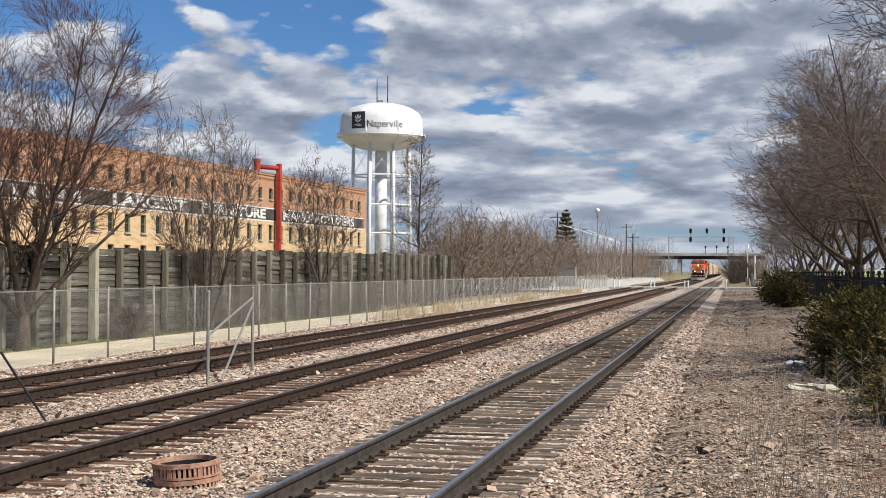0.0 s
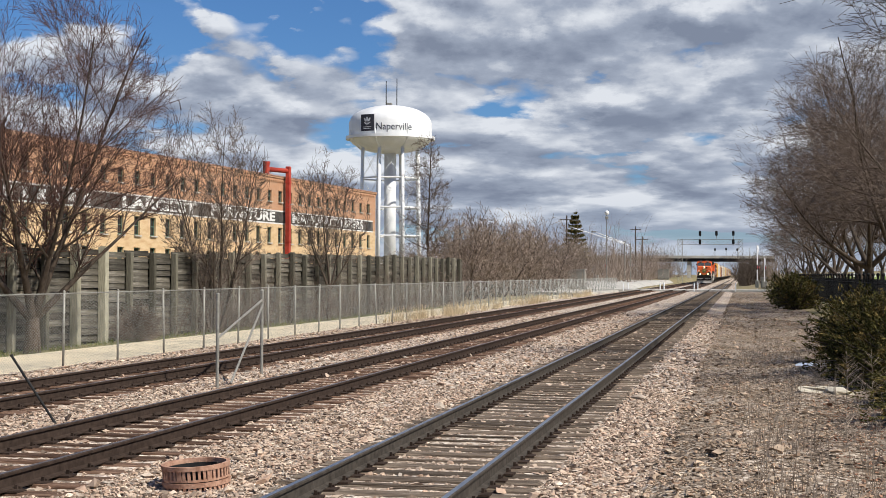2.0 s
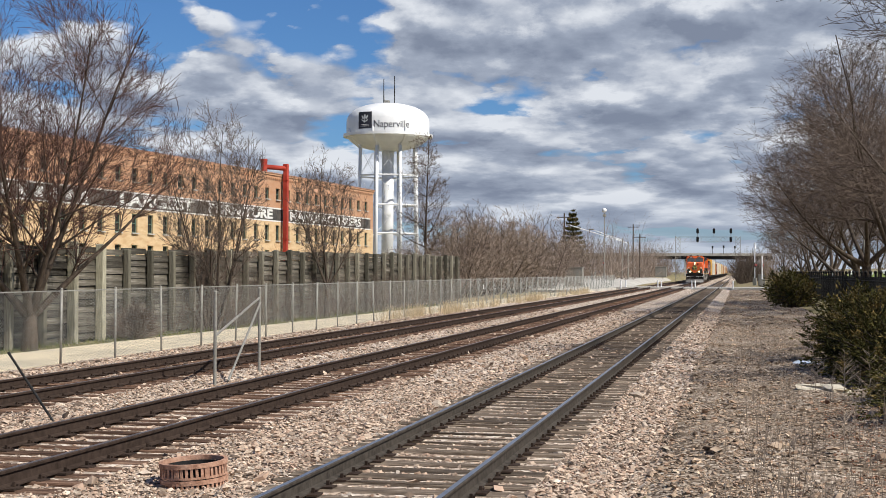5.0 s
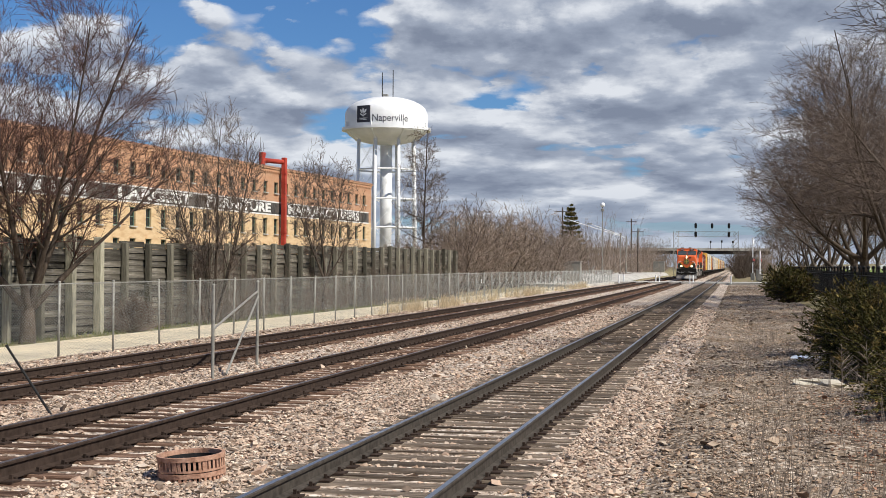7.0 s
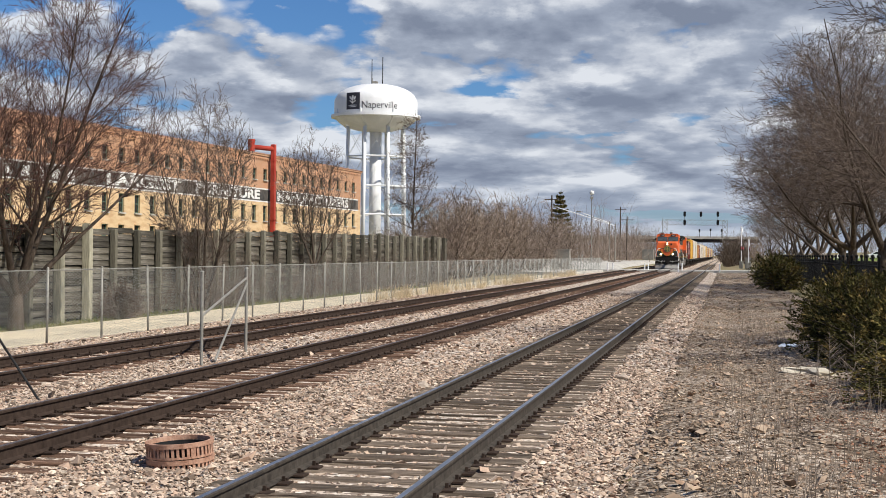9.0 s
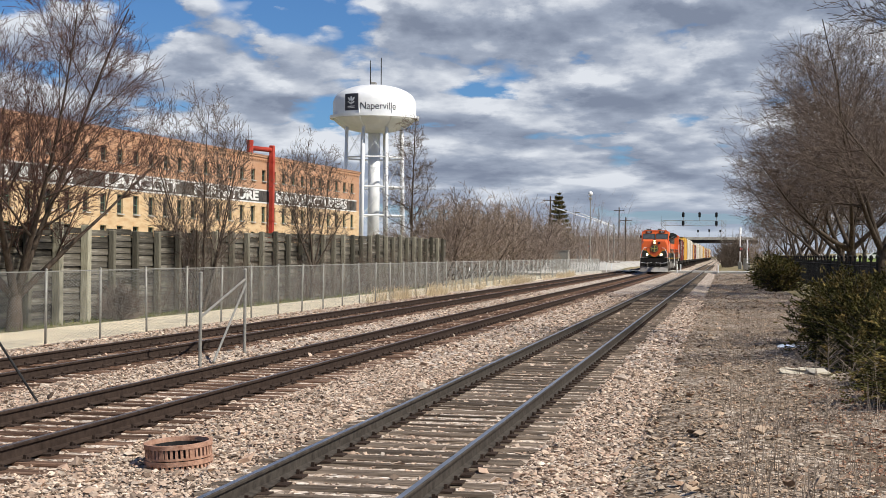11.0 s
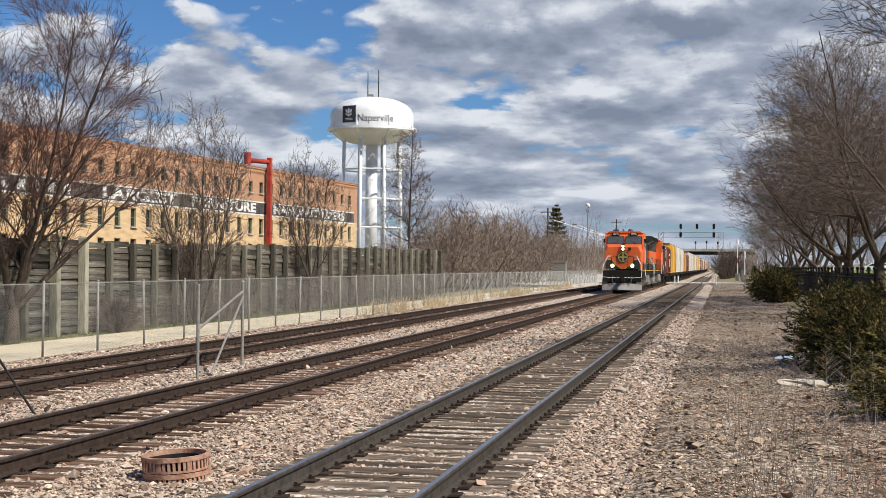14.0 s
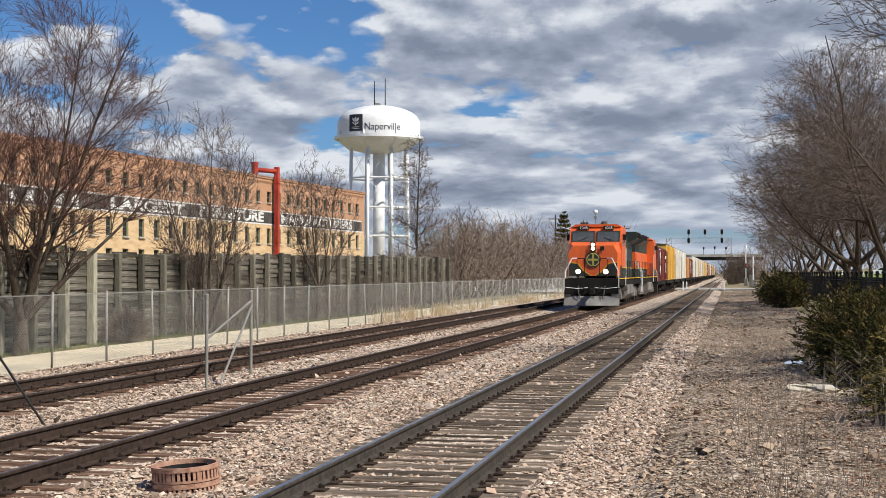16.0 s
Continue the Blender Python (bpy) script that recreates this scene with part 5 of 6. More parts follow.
def evergreen():
    ob = thing("evergreen_tree", "dark pine tree rising above the bare woods", "tree", at=pose(-30.5, 270, 0.8))
    rng = np.random.default_rng(9)
    bm = bmesh.new()
    rod(bm, (0, 0, 0), (0, 0, 11.5), 0.25, 0.05, n=8)
    part("trunk", bm, BARK, ob)
    n = 9000
    z = rng.uniform(2.0, 12.2, n)
    whorl = np.round(z / 0.9) * 0.9
    r = (14.0 - whorl) * 0.30 * rng.random(n) ** 0.6
    a = np.round(rng.uniform(0, 6.28, n) / 0.52 + whorl) * 0.52 + rng.normal(0, 0.13, n)
    P = np.stack([np.cos(a) * r, np.sin(a) * r, whorl + r * 0.25 + rng.normal(0, 0.14, n)], 1)
    d = rng.normal(size=(n, 3)) + np.stack([np.cos(a), np.sin(a), 0 * a + 0.4], 1)
    d /= np.linalg.norm(d, axis=1, keepdims=True)
    s = np.cross(d, rng.normal(size=(n, 3)))
    s /= np.linalg.norm(s, axis=1, keepdims=True)
    v = np.stack([P - d * 0.1, P + s * 0.06, P + d * 0.3, P - s * 0.06], 1).reshape(-1, 3)
    o = new("crown", from_arrays("crown", v, (np.arange(n) * 4)[:, None] + np.arange(4)[None], JUNIPER))
    o.parent = ob


evergreen()


# ---------------------------------------------------------------- signal bridge and road bridge
def signal_bridge():
    ob = thing("signal_bridge", "silver lattice signal bridge across the tracks with black signal heads", "signal bridge", at=pose(0, 352, 0))

    def lattice(bm, a, b, w, n, axis):
        a, b = Vector(a), Vector(b)
        offs = [Vector((s * w, t * w, 0)) if axis == "z" else Vector((0, s * w, t * w)) for s, t in ((-1, -1), (1, -1), (1, 1), (-1, 1))]
        for o in offs:
            rod(bm, a + o, b + o, 0.035, n=4)
        for k in range(n):
            p, q = a.lerp(b, k / n), a.lerp(b, (k + 1) / n)
            for i in range(4):
                rod(bm, p + offs[i], q + offs[(i + 1) % 4], 0.012 if axis == "x" else 0.04, n=4)

    for x in (-14.4, -0.2):
        bm = bmesh.new()
        lattice(bm, (x, 0, 0), (x, 0, 10.6), 0.55, 9, "z")
        part("tower", bm, GALV, ob, "silver lattice tower")
    bm = bmesh.new()
    lattice(bm, (-14.4, 0, 9.9), (-0.2, 0, 9.9), 0.6, 12, "x")
    part("beam", bm, GALV, ob)
    for x, low in ((-9.7, True), (-5.85, False), (-1.9, True)):
        sig = new("signal")
        sig.parent = ob
        bm = bmesh.new()
        rod(bm, (x, -0.7, 9.0 if low else 10.5), (x, -0.7, 12.6), 0.06, n=6)
        part("post", bm, GALV, sig)
        for z in ((11.9, 9.9) if low else (11.9,)):
            bm = bmesh.new()
            extrude(bm, [(x - 0.2, z - 0.6), (x + 0.2, z - 0.6), (x + 0.3, z - 0.4), (x + 0.3, z + 0.4), (x + 0.2, z + 0.6), (x - 0.2, z + 0.6), (x - 0.3, z + 0.4), (x - 0.3, z - 0.4)], -0.95, -0.85)
            for k in (-0.35, 0, 0.35):
                rod(bm, (x, -0.95, z + k), (x, -1.2, z + k - 0.02), 0.12, n=8)
            part("signal_head", bm, BLACK, sig, "black signal head")


signal_bridge()


def road_bridge():
    ob = thing("road_bridge", "concrete and steel road bridge over the railway", "bridge", at=pose(0, 545, 0))
    bm = bmesh.new()
    box(bm, -26, 0, 7.4, 76, 10, 1.2)
    part("girder", bm, BLACK, ob, "dark steel girders")
    bm = bmesh.new()
    box(bm, -26, -5.2, 8.5, 76, 0.3, 1.0, bevel=0.04)
    box(bm, -26, 0, 8.1, 76, 10.2, 0.25)
    box(bm, -26, 5.2, 8.5, 76, 0.3, 1.0, bevel=0.04)
    part("deck", bm, CONCRETE, ob)
    for x in (-19, 4):
        bm = bmesh.new()
        box(bm, x, 0, 3.4, 1.4, 9, 7.0, bevel=0.05)
        part("pier", bm, CONCRETE, ob)
    for x, h in ((-9.5, 2.2), (-5.5, 2.4), (-1.5, 2.2)):
        bm = bmesh.new()
        rod(bm, (x, -5.3, 8.6), (x, -5.3, 9.0 + h), 0.08, n=6)
        box(bm, x, -5.4, 9.0 + h, 0.6, 0.2, 0.9)
        part("sign_post", bm, BLACK, ob)


road_bridge()


# ---------------------------------------------------------------- iron fence and parked cars in the park
def iron_fence():
    ob = thing("iron_fence", "black iron picket fence between the junipers and the park", "fence")
    bm = bmesh.new()
    for k in range(760):
        y = 66 + k * 0.12
        x = 6.6 - 0.012 * (y - 66)
        box(bm, x, y, 0.95, 0.03, 0.03, 1.9)
    tagged(part("picketwork", bm, BLACK, ob), kind="stuff")
    for z in (0.4, 1.7):
        bm = bmesh.new()
        rod(bm, (6.6, 66, z), (6.6 - 0.012 * 91, 157, z), 0.03, n=6)
        part("rail", bm, BLACK, ob)
    for k in range(38):
        y = 66 + k * 2.4
        bm = bmesh.new()
        x = 6.6 - 0.012 * (y - 66)
        box(bm, x, y, 1.0, 0.1, 0.1, 2.1)
        bmesh.ops.create_uvsphere(bm, u_segments=8, v_segments=6, radius=0.09, matrix=Matrix.Translation((x, y, 2.12)))
        part("post", bm, BLACK, ob)


iron_fence()
CARPAINT = material("white_car_paint", [(0.3, (0.70, 0.70, 0.70)), (0.7, (0.78, 0.78, 0.78))], 1, rough=0.25, bump=0, coat=0.5)


def parked_car(x, y, turn):
    ob = thing("car", "white saloon car parked in the park beyond the trees", "car", "parked cars", pose(x, y, ground_height(x, y), 0, 0, turn))
    bm = bmesh.new()
    extrude(bm, [(-2.2, 0.3), (2.2, 0.3), (2.25, 0.7), (1.5, 0.95), (0.8, 1.45), (-0.9, 1.45), (-1.6, 1.0), (-2.2, 0.9)], -0.88, 0.88)
    bmesh.ops.bevel(bm, geom=bm.edges[:], offset=0.06, segments=1, affect="EDGES")
    part("body", bm, CARPAINT, ob)
    for s in (-1, 1):
        bm = bmesh.new()
        extrude(bm, [(-1.4, 1.0), (1.3, 1.0), (0.75, 1.38), (-0.85, 1.38)], s * 0.885, s * 0.9)
        part("side_window", bm, PANE, ob)
        for wx in (-1.35, 1.35):
            bm = bmesh.new()
            rod(bm, (wx, s * 0.7, 0.32), (wx, s * 0.92, 0.32), 0.32, n=18)
            part("wheel", bm, BLACK, ob)


LAWN = material("mown_green_lawn", [(0.3, (0.10, 0.15, 0.03)), (0.7, (0.20, 0.25, 0.07))], 1.5, stain=(0.24, 0.24, 0.09), stain_scale=0.06, bump=0.3)
lawn = grid_sheet("lawn", [14.5 + 3 * k for k in range(26)], [110 + 12 * k for k in range(30)], lambda x, y: ground_height(x, y) + 0.03, LAWN)
tagged(new("ground_lawn", lawn), "mown green lawn rising behind the park trees", "lawn", kind="structure")


def park_sign():
    ob = thing("park_sign", "white notice board on a slim post among the park trees", "sign", at=pose(8.0, 98, 0.1))
    bm = bmesh.new()
    rod(bm, (0, 0, 0), (0, 0, 4.4), 0.05, n=8)
    part("post", bm, GALV, ob)
    bm = bmesh.new()
    box(bm, 0, -0.07, 2.7, 0.5, 0.04, 0.55, bevel=0.01)
    part("board", bm, WHITE, ob)
    bm = bmesh.new()
    for k in range(3):
        box(bm, 0, -0.095, 2.85 - 0.15 * k, 0.36, 0.008, 0.04)
    part("writing", bm, BLACK, ob, "illegible dark lines")


park_sign()
ob = thing("utility_box", "white utility box standing on the park lawn", "utility box", at=pose(8.3, 131, ground_height(8.3, 131)))
bm = bmesh.new()
box(bm, 0, 0, 1.1, 0.6, 0.6, 2.2, bevel=0.04)
part("body", bm, WHITE, ob)
bm = bmesh.new()
box(bm, 0, 0, 2.24, 0.7, 0.7, 0.08, bevel=0.02)
part("lid", bm, WHITE, ob)


def low_house():
    ob = thing("low_building", "low building with a dark hipped roof behind the bare woods", "building", at=pose(-47, 300, 0.9))
    bm = bmesh.new()
    box(bm, 0, 0, 2.0, 18, 10, 4.0)
    part("wall", bm, BRICK_CREAM, ob)
    bm = bmesh.new()
    extrude(bm, [(-10.2, 4.0), (10.2, 4.0), (6.0, 6.6), (-6.0, 6.6)], -6, 6)
    part("roof", bm, ASPHALT, ob)
    for x in (-6, -2, 2, 6):
        bm = bmesh.new()
        box(bm, x, -5.04, 2.1, 1.3, 0.1, 1.5)
        part("window", bm, PANE, ob)


low_house()
parked_car(23, 290, 8)
parked_car(27, 268, 4)
parked_car(31, 300, 12)


# ---------------------------------------------------------------- train
def paint(name, base, stain, rough=0.45, s=1.0):
    lo, hi = tuple(c * 0.86 for c in base), tuple(min(1, c * 1.12) for c in base)
    return material(name, [(0.3, lo), (0.7, hi)], 2.2 * s, rough=rough, stain=stain, stain_scale=0.5, bump=0.08, stretch=(1, 1, 0.4))


ORANGE = paint("orange_locomotive_paint", (0.74, 0.135, 0.025), (0.60, 0.105, 0.025), 0.4)
GREEN = paint("dark_green_locomotive_paint", (0.022, 0.032, 0.026), (0.03, 0.03, 0.026), 0.45)
YELLOW = paint("yellow_stripe_paint", (0.75, 0.42, 0.03), (0.55, 0.30, 0.04), 0.5)
EMBLEM = paint("dull_yellow_emblem_paint", (0.46, 0.40, 0.10), (0.34, 0.30, 0.09), 0.5)
SOOT = paint("grimy_black_underframe", (0.016, 0.015, 0.014), (0.03, 0.026, 0.022), 0.8)
GRIME = paint("dusty_grey_steel", (0.115, 0.108, 0.10), (0.07, 0.06, 0.053), 0.8)
DUST = paint("pale_dusty_steel", (0.25, 0.24, 0.225), (0.13, 0.115, 0.10), 0.8)
# dark glass, its base colour lifted to imitate a grey reflection in the windshield
GLASS = material("cab_glass_with_reflection_tone", [(0.3, (0.045, 0.055, 0.06)), (0.7, (0.09, 0.105, 0.11))], 2, rough=0.08, bump=0)
HEADLIGHT = glow("lit_headlight", (1.0, 0.80, 0.46), 4.0)
RAILING = paint("white_handrail_paint", (0.72, 0.72, 0.70), (0.55, 0.53, 0.5), 0.5)
WHEELSTEEL = paint("worn_wheel_steel", (0.09, 0.075, 0.065), (0.16, 0.14, 0.13), 0.5)


def tuft(parent, name, pts, r, mat, n=6):
    bm = bmesh.new()
    for a, b in zip(pts, pts[1:]):
        rod(bm, a, b, r, n=n)
    return part(name, bm, mat, parent)


WHEELS = []


def truck(parent, y, wheels, base, radius, spin, sense=1):
    """A bogie with its axles."""
    t = new("truck")
    t.parent, t.matrix_basis = parent, pose(0, y, 0)
    half = base * (wheels - 1) / 2
    for s in (-1, 1):
        bm = bmesh.new()
        extrude(bm, [(-half - 0.55, 0.55), (-half - 0.3, 0.42), (half + 0.3, 0.42), (half + 0.55, 0.55), (half + 0.55, 0.82), (half * 0.4, 0.98), (-half * 0.4, 0.98), (-half - 0.55, 0.82)], s * 1.02, s * 1.16, axis="x")
        for k in range(wheels):
            yy = -half + k * base
            box(bm, s * 1.2, yy, 0.55, 0.16, 0.36, 0.4, bevel=0.03)
            for e in (-0.32, 0.32):
                rod(bm, (s * 1.16, yy + e, 0.62), (s * 1.16, yy + e, 1.02), 0.08, n=8)
        part("side_frame", bm, DUST if spin else SOOT, t)
    for k in range(wheels):
        bm = bmesh.new()
        for s in (-1, 1):
            rod(bm, (s * 0.70, 0, 0), (s * 0.84, 0, 0), radius, n=24)
            rod(bm, (s * 0.64, 0, 0), (s * 0.70, 0, 0), radius + 0.025, n=24)
            rod(bm, (s * 0.84, 0, 0), (s * 0.90, 0, 0), radius * 0.35, n=12)
            for q in range(4):
                a = q * math.pi / 2
                box(bm, s * 0.85, math.cos(a) * radius * 0.6, math.sin(a) * radius * 0.6, 0.03, 0.1, 0.1)
        rod(bm, (-0.7, 0, 0), (0.7, 0, 0), 0.09, n=10)
        ax = part("wheelset", bm, WHEELSTEEL, t, at=pose(0, -half + k * base, radius))
        if spin:
            WHEELS.append((ax, -half + k * base, radius, sense))
    return t


def locomotive(lead):
    label = "orange and dark green road diesel locomotive with lit headlights" if lead else "second orange and dark green diesel locomotive, coupled facing backwards"
    ob = thing("locomotive", label, "locomotive", "locomotives")
    # frame, platform and pilot
    bm = bmesh.new()
    box(bm, 0, 11.15, 1.42, 2.9, 20.7, 0.42, bevel=0.03)
    part("frame", bm, SOOT, ob)
    bm = bmesh.new()
    for s in (-1, 1):
        box(bm, s * 1.49, 11.15, 1.61, 0.05, 20.7, 0.05)
    part("sill_stripe", bm, YELLOW, ob, "yellow stripe along the frame edge")
    bm = bmesh.new()
    extrude(bm, [(-1.5, 0.75), (1.5, 0.75), (1.5, 1.62), (-1.5, 1.62)], 0.62, 0.9)
    part("pilot", bm, SOOT, ob, "black pilot sheet")
    bm = bmesh.new()
    v = [(-1.55, 0.75, 0.62), (0, 0.55, 0.62), (1.55, 0.75, 0.62), (-1.55, 0.42, 0.10), (0, 0.12, 0.10), (1.55, 0.42, 0.10)]
    a = [bm.verts.new(p) for p in v]
    b = [bm.verts.new((p[0], p[1] + 0.12, p[2])) for p in v]
    for q in (a, b):
        bm.faces.new((q[0], q[1], q[4], q[3]))
        bm.faces.new((q[1], q[2], q[5], q[4]))
    for i, j in ((0, 1), (1, 2), (2, 5), (5, 4), (4, 3), (3, 0)):
        bm.faces.new((a[i], a[j], b[j], b[i]))
    bmesh.ops.recalc_face_normals(bm, faces=bm.faces)
    for s in (-1, 1):
        box(bm, s * 1.36, 0.72, 0.75, 0.38, 0.12, 0.5)
    part("snow_plow", bm, DUST, ob, "grey steel plow")
    bm = bmesh.new()
    box(bm, 0, 0.3, 0.88, 0.26, 0.7, 0.26, bevel=0.04)
    box(bm, 0.08, -0.05, 0.88, 0.34, 0.22, 0.36, bevel=0.05)
    part("coupler", bm, SOOT, ob)
    for s in (-1, 1):
        tuft(ob, "air_hose", [(s * 0.45, 0.6, 1.25), (s * 0.42, 0.42, 0.95), (s * 0.3, 0.38, 0.72), (s * 0.18, 0.42, 0.95)], 0.028, SOOT)
        tuft(ob, "air_hose", [(s * 0.75, 0.6, 1.2), (s * 0.7, 0.44, 0.75), (s * 0.62, 0.4, 0.5)], 0.03, GRIME)
        tuft(ob, "uncoupling_lever", [(s * 0.2, 0.55, 1.1), (s * 0.8, 0.5, 1.05), (s * 1.45, 0.5, 1.12)], 0.02, RAILING)
        # steps
        st = new("step_well")
        st.parent = ob
        for z in (0.35, 0.72, 1.1):
            bm = bmesh.new()
            box(bm, s * 1.36, 1.1, z, 0.34, 0.5, 0.04)
            part("tread", bm, GRIME, st)
        bm = bmesh.new()
        box(bm, s * 1.36, 1.38, 0.9, 0.36, 0.04, 1.3)
        part("back_plate", bm, SOOT, st)
    # nose: full-width, chamfered
    bm = bmesh.new()
    ring = [(-1.50, 1.75), (1.50, 1.75), (1.50, 3.10), (1.32, 3.62), (-1.32, 3.62), (-1.50, 3.10)]
    front = [(-1.36, 1.75), (1.36, 1.75), (1.38, 3.08), (1.16, 3.48), (-1.16, 3.48), (-1.38, 3.08)]
    A = [bm.verts.new((x, 1.55, z)) for x, z in front]
    B = [bm.verts.new((x, 2.05, z)) for x, z in ring]
    C = [bm.verts.new((x, 3.3, z + (0.12 if z > 3.5 else 0))) for x, z in ring]
    bm.faces.new(A)
    for P, Q in ((A, B), (B, C)):
        for k in range(6):
            bm.faces.new((P[k], P[(k + 1) % 6], Q[(k + 1) % 6], Q[k]))
    bmesh.ops.recalc_face_normals(bm, faces=bm.faces)
    nose = part("nose", bm, ORANGE, ob, "orange full-width nose")
    # dark lower corners leave an orange point in the middle
    for s in (-1, 1):
        bm = bmesh.new()
        pts = [(s * 1.355, 1.76), (s * 0.12, 1.76), (s * 0.55, 2.05), (s * 0.85, 2.42), (s * 1.365, 2.50)]
        extrude(bm, pts, 1.530, 1.546)
        part("nose_green_panel", bm, GREEN, nose)
        bm = bmesh.new()
        box(bm, s * 1.512, 2.68, 2.05, 0.016, 1.25, 0.6)
        part("nose_green_panel", bm, GREEN, nose)
        bm = bmesh.new()
        pts = [(s * 0.08, 1.76), (s * 0.16, 1.76), (s * 0.59, 2.06), (s * 0.89, 2.44), (s * 1.365, 2.52), (s * 1.365, 2.57), (s * 0.85, 2.49), (s * 0.53, 2.10)]
        extrude(bm, pts, 1.526, 1.540)
        part("nose_stripe", bm, YELLOW, nose, "yellow chevron stripe")
    # round emblem
    bm = bmesh.new()
    rod(bm, (0, 1.50, 2.68), (0, 1.545, 2.68), 0.44, n=36)
    em = part("emblem", bm, GREEN, nose, "round green and yellow emblem")
    bm = bmesh.new()
    lathe(bm, [(0.33, 0), (0.38, 0), (0.38, 0.012), (0.33, 0.012), (0.33, 0)], 36)
    part("emblem_ring", bm, EMBLEM, em, at=pose(0, 1.50, 2.68, 90, 0, 0))
    bm = bmesh.new()
    box(bm, 0, 1.493, 2.68, 0.60, 0.012, 0.11)
    box(bm, 0, 1.490, 2.68, 0.11, 0.012, 0.60)
    part("emblem_cross", bm, EMBLEM, em)
    bm = bmesh.new()
    box(bm, 0.52, 1.49, 3.32, 0.22, 0.03, 0.24)
    part("nose_hatch", bm, BLACK, nose)
    # headlights and ditch lights
    bm = bmesh.new()
    box(bm, 0, 1.52, 3.42, 0.30, 0.14, 0.56, bevel=0.04)
    hl = part("headlight", bm, BLACK, ob, "twin headlight, lit")
    for z in (3.31, 3.53):
        bm = bmesh.new()
        rod(bm, (0, 1.40, z), (0, 1.45, z), 0.105, n=16)
        part("lens", bm, HEADLIGHT if lead else GLASS, hl)
    for s in (-1, 1):
        bm = bmesh.new()
        rod(bm, (s * 0.78, 0.86, 2.0), (s * 0.78, 1.05, 2.0), 0.15, n=16)
        box(bm, s * 0.78, 0.95, 1.76, 0.08, 0.08, 0.3)
        dl = part("ditch_light", bm, BLACK, ob, "lit ditch light")
        bm = bmesh.new()
        rod(bm, (s * 0.78, 0.83, 2.0), (s * 0.78, 0.86, 2.0), 0.14, n=16)
        part("lens", bm, HEADLIGHT if lead else GLASS, dl)
    # cab
    bm = bmesh.new()
    extrude(bm, [(3.0, 1.75), (6.1, 1.75), (6.1, 4.45), (5.9, 4.62), (3.75, 4.62), (3.55, 4.42), (3.2, 3.66), (3.0, 3.66)], -1.52, 1.52, axis="x")
    cab = part("cab", bm, ORANGE, ob, "orange cab")
    bm = bmesh.new()
    extrude(bm, [(-1.45, 4.60), (1.45, 4.60), (1.2, 4.76), (-1.2, 4.76)], 3.6, 6.1)
    part("cab_roof", bm, ORANGE, cab)
    slope = math.degrees(math.atan2(0.35, 0.76))
    for s in (-1, 1):
        bm = bmesh.new()
        box(bm, 0, 0, 0, 1.24, 0.03, 0.60, bevel=0.012)
        gl = part("windshield", bm, GLASS, cab, "dark windshield", at=pose(s * 0.72, 3.335, 4.03, -slope, 0, 0))
        bm = bmesh.new()
        for z in (-0.32, 0.32):
            box(bm, 0, -0.012, z, 1.32, 0.04, 0.06)
        for x in (-0.64, 0.64):
            box(bm, x, -0.012, 0, 0.06, 0.04, 0.66)
        part("window_gasket", bm, GREEN, gl)
        tuft(gl, "wiper", [(0.3 * s, -0.05, -0.3), (-0.25 * s, -0.05, -0.05)], 0.015, BLACK)
        bm = bmesh.new()
        box(bm, s * 0.72, 3.52, 4.54, 0.60, 0.12, 0.24, bevel=0.02)
        nb = part("number_board", bm, BLACK, cab, "black number board")
        me = text_mesh("1045", 0.24, RAILING)
        o = new("number", me)
        o.parent = nb
        o.matrix_basis = pose(s * 0.72, 3.452, 4.54, 90, 0, 0)
        for y in (4.15, 5.1):
            bm = bmesh.new()
            box(bm, s * 1.525, y, 3.85, 0.02, 0.75, 0.66, bevel=0.008)
            part("side_window", bm, GLASS, cab)
        bm = bmesh.new()
        box(bm, s * 1.535, 4.6, 1.98, 0.02, 3.0, 0.46)
        part("cab_green_panel", bm, GREEN, cab)
        bm = bmesh.new()
        box(bm, s * 1.545, 4.6, 2.24, 0.02, 3.0, 0.07)
        part("cab_stripe", bm, YELLOW, cab)
        bm = bmesh.new()
        box(bm, s * 1.62, 3.7, 4.0, 0.2, 0.08, 0.34, bevel=0.02)
        part("mirror", bm, BLACK, cab)
    bm = bmesh.new()
    rod(bm, (0.4, 4.4, 4.76), (0.4, 4.4, 4.95), 0.2, 0.16, n=14)
    part("roof_dome", bm, GRIME, cab)
    for x in (-0.8, -0.6):
        tuft(cab, "antenna", [(x, 4.2, 4.76), (x, 4.2, 5.05)], 0.015, BLACK)
    bm = bmesh.new()
    for k, x in enumerate((-0.95, -0.8, -0.62)):
        rod(bm, (x, 5.0, 4.85), (x, 4.6 - 0.1 * k, 4.85), 0.04, 0.09, n=8)
    part("horn", bm, GRIME, cab)
    # hood
    for name, z0, z1, w, mat in (("hood_lower", 1.63, 2.25, 1.86, GREEN), ("hood_middle", 2.25, 3.45, 1.86, GREEN if lead else ORANGE), ("hood_upper", 3.45, 4.32, 1.86, GREEN)):
        bm = bmesh.new()
        box(bm, 0, 13.45, (z0 + z1) / 2, w, 14.7, z1 - z0)
        hd = part(name, bm, mat, ob)
        bm = bmesh.new()
        for k in range(14):
            for s in (-1, 1):
                box(bm, s * (w / 2 + 0.012), 6.8 + k * 1.02, (z0 + z1) / 2, 0.024, 0.9, (z1 - z0) * 0.84)
        tagged(part("door_panelling", bm, mat, hd), kind="stuff")
    bm = bmesh.new()
    box(bm, 0, 13.45, 2.26, 1.92, 14.6, 0.06)
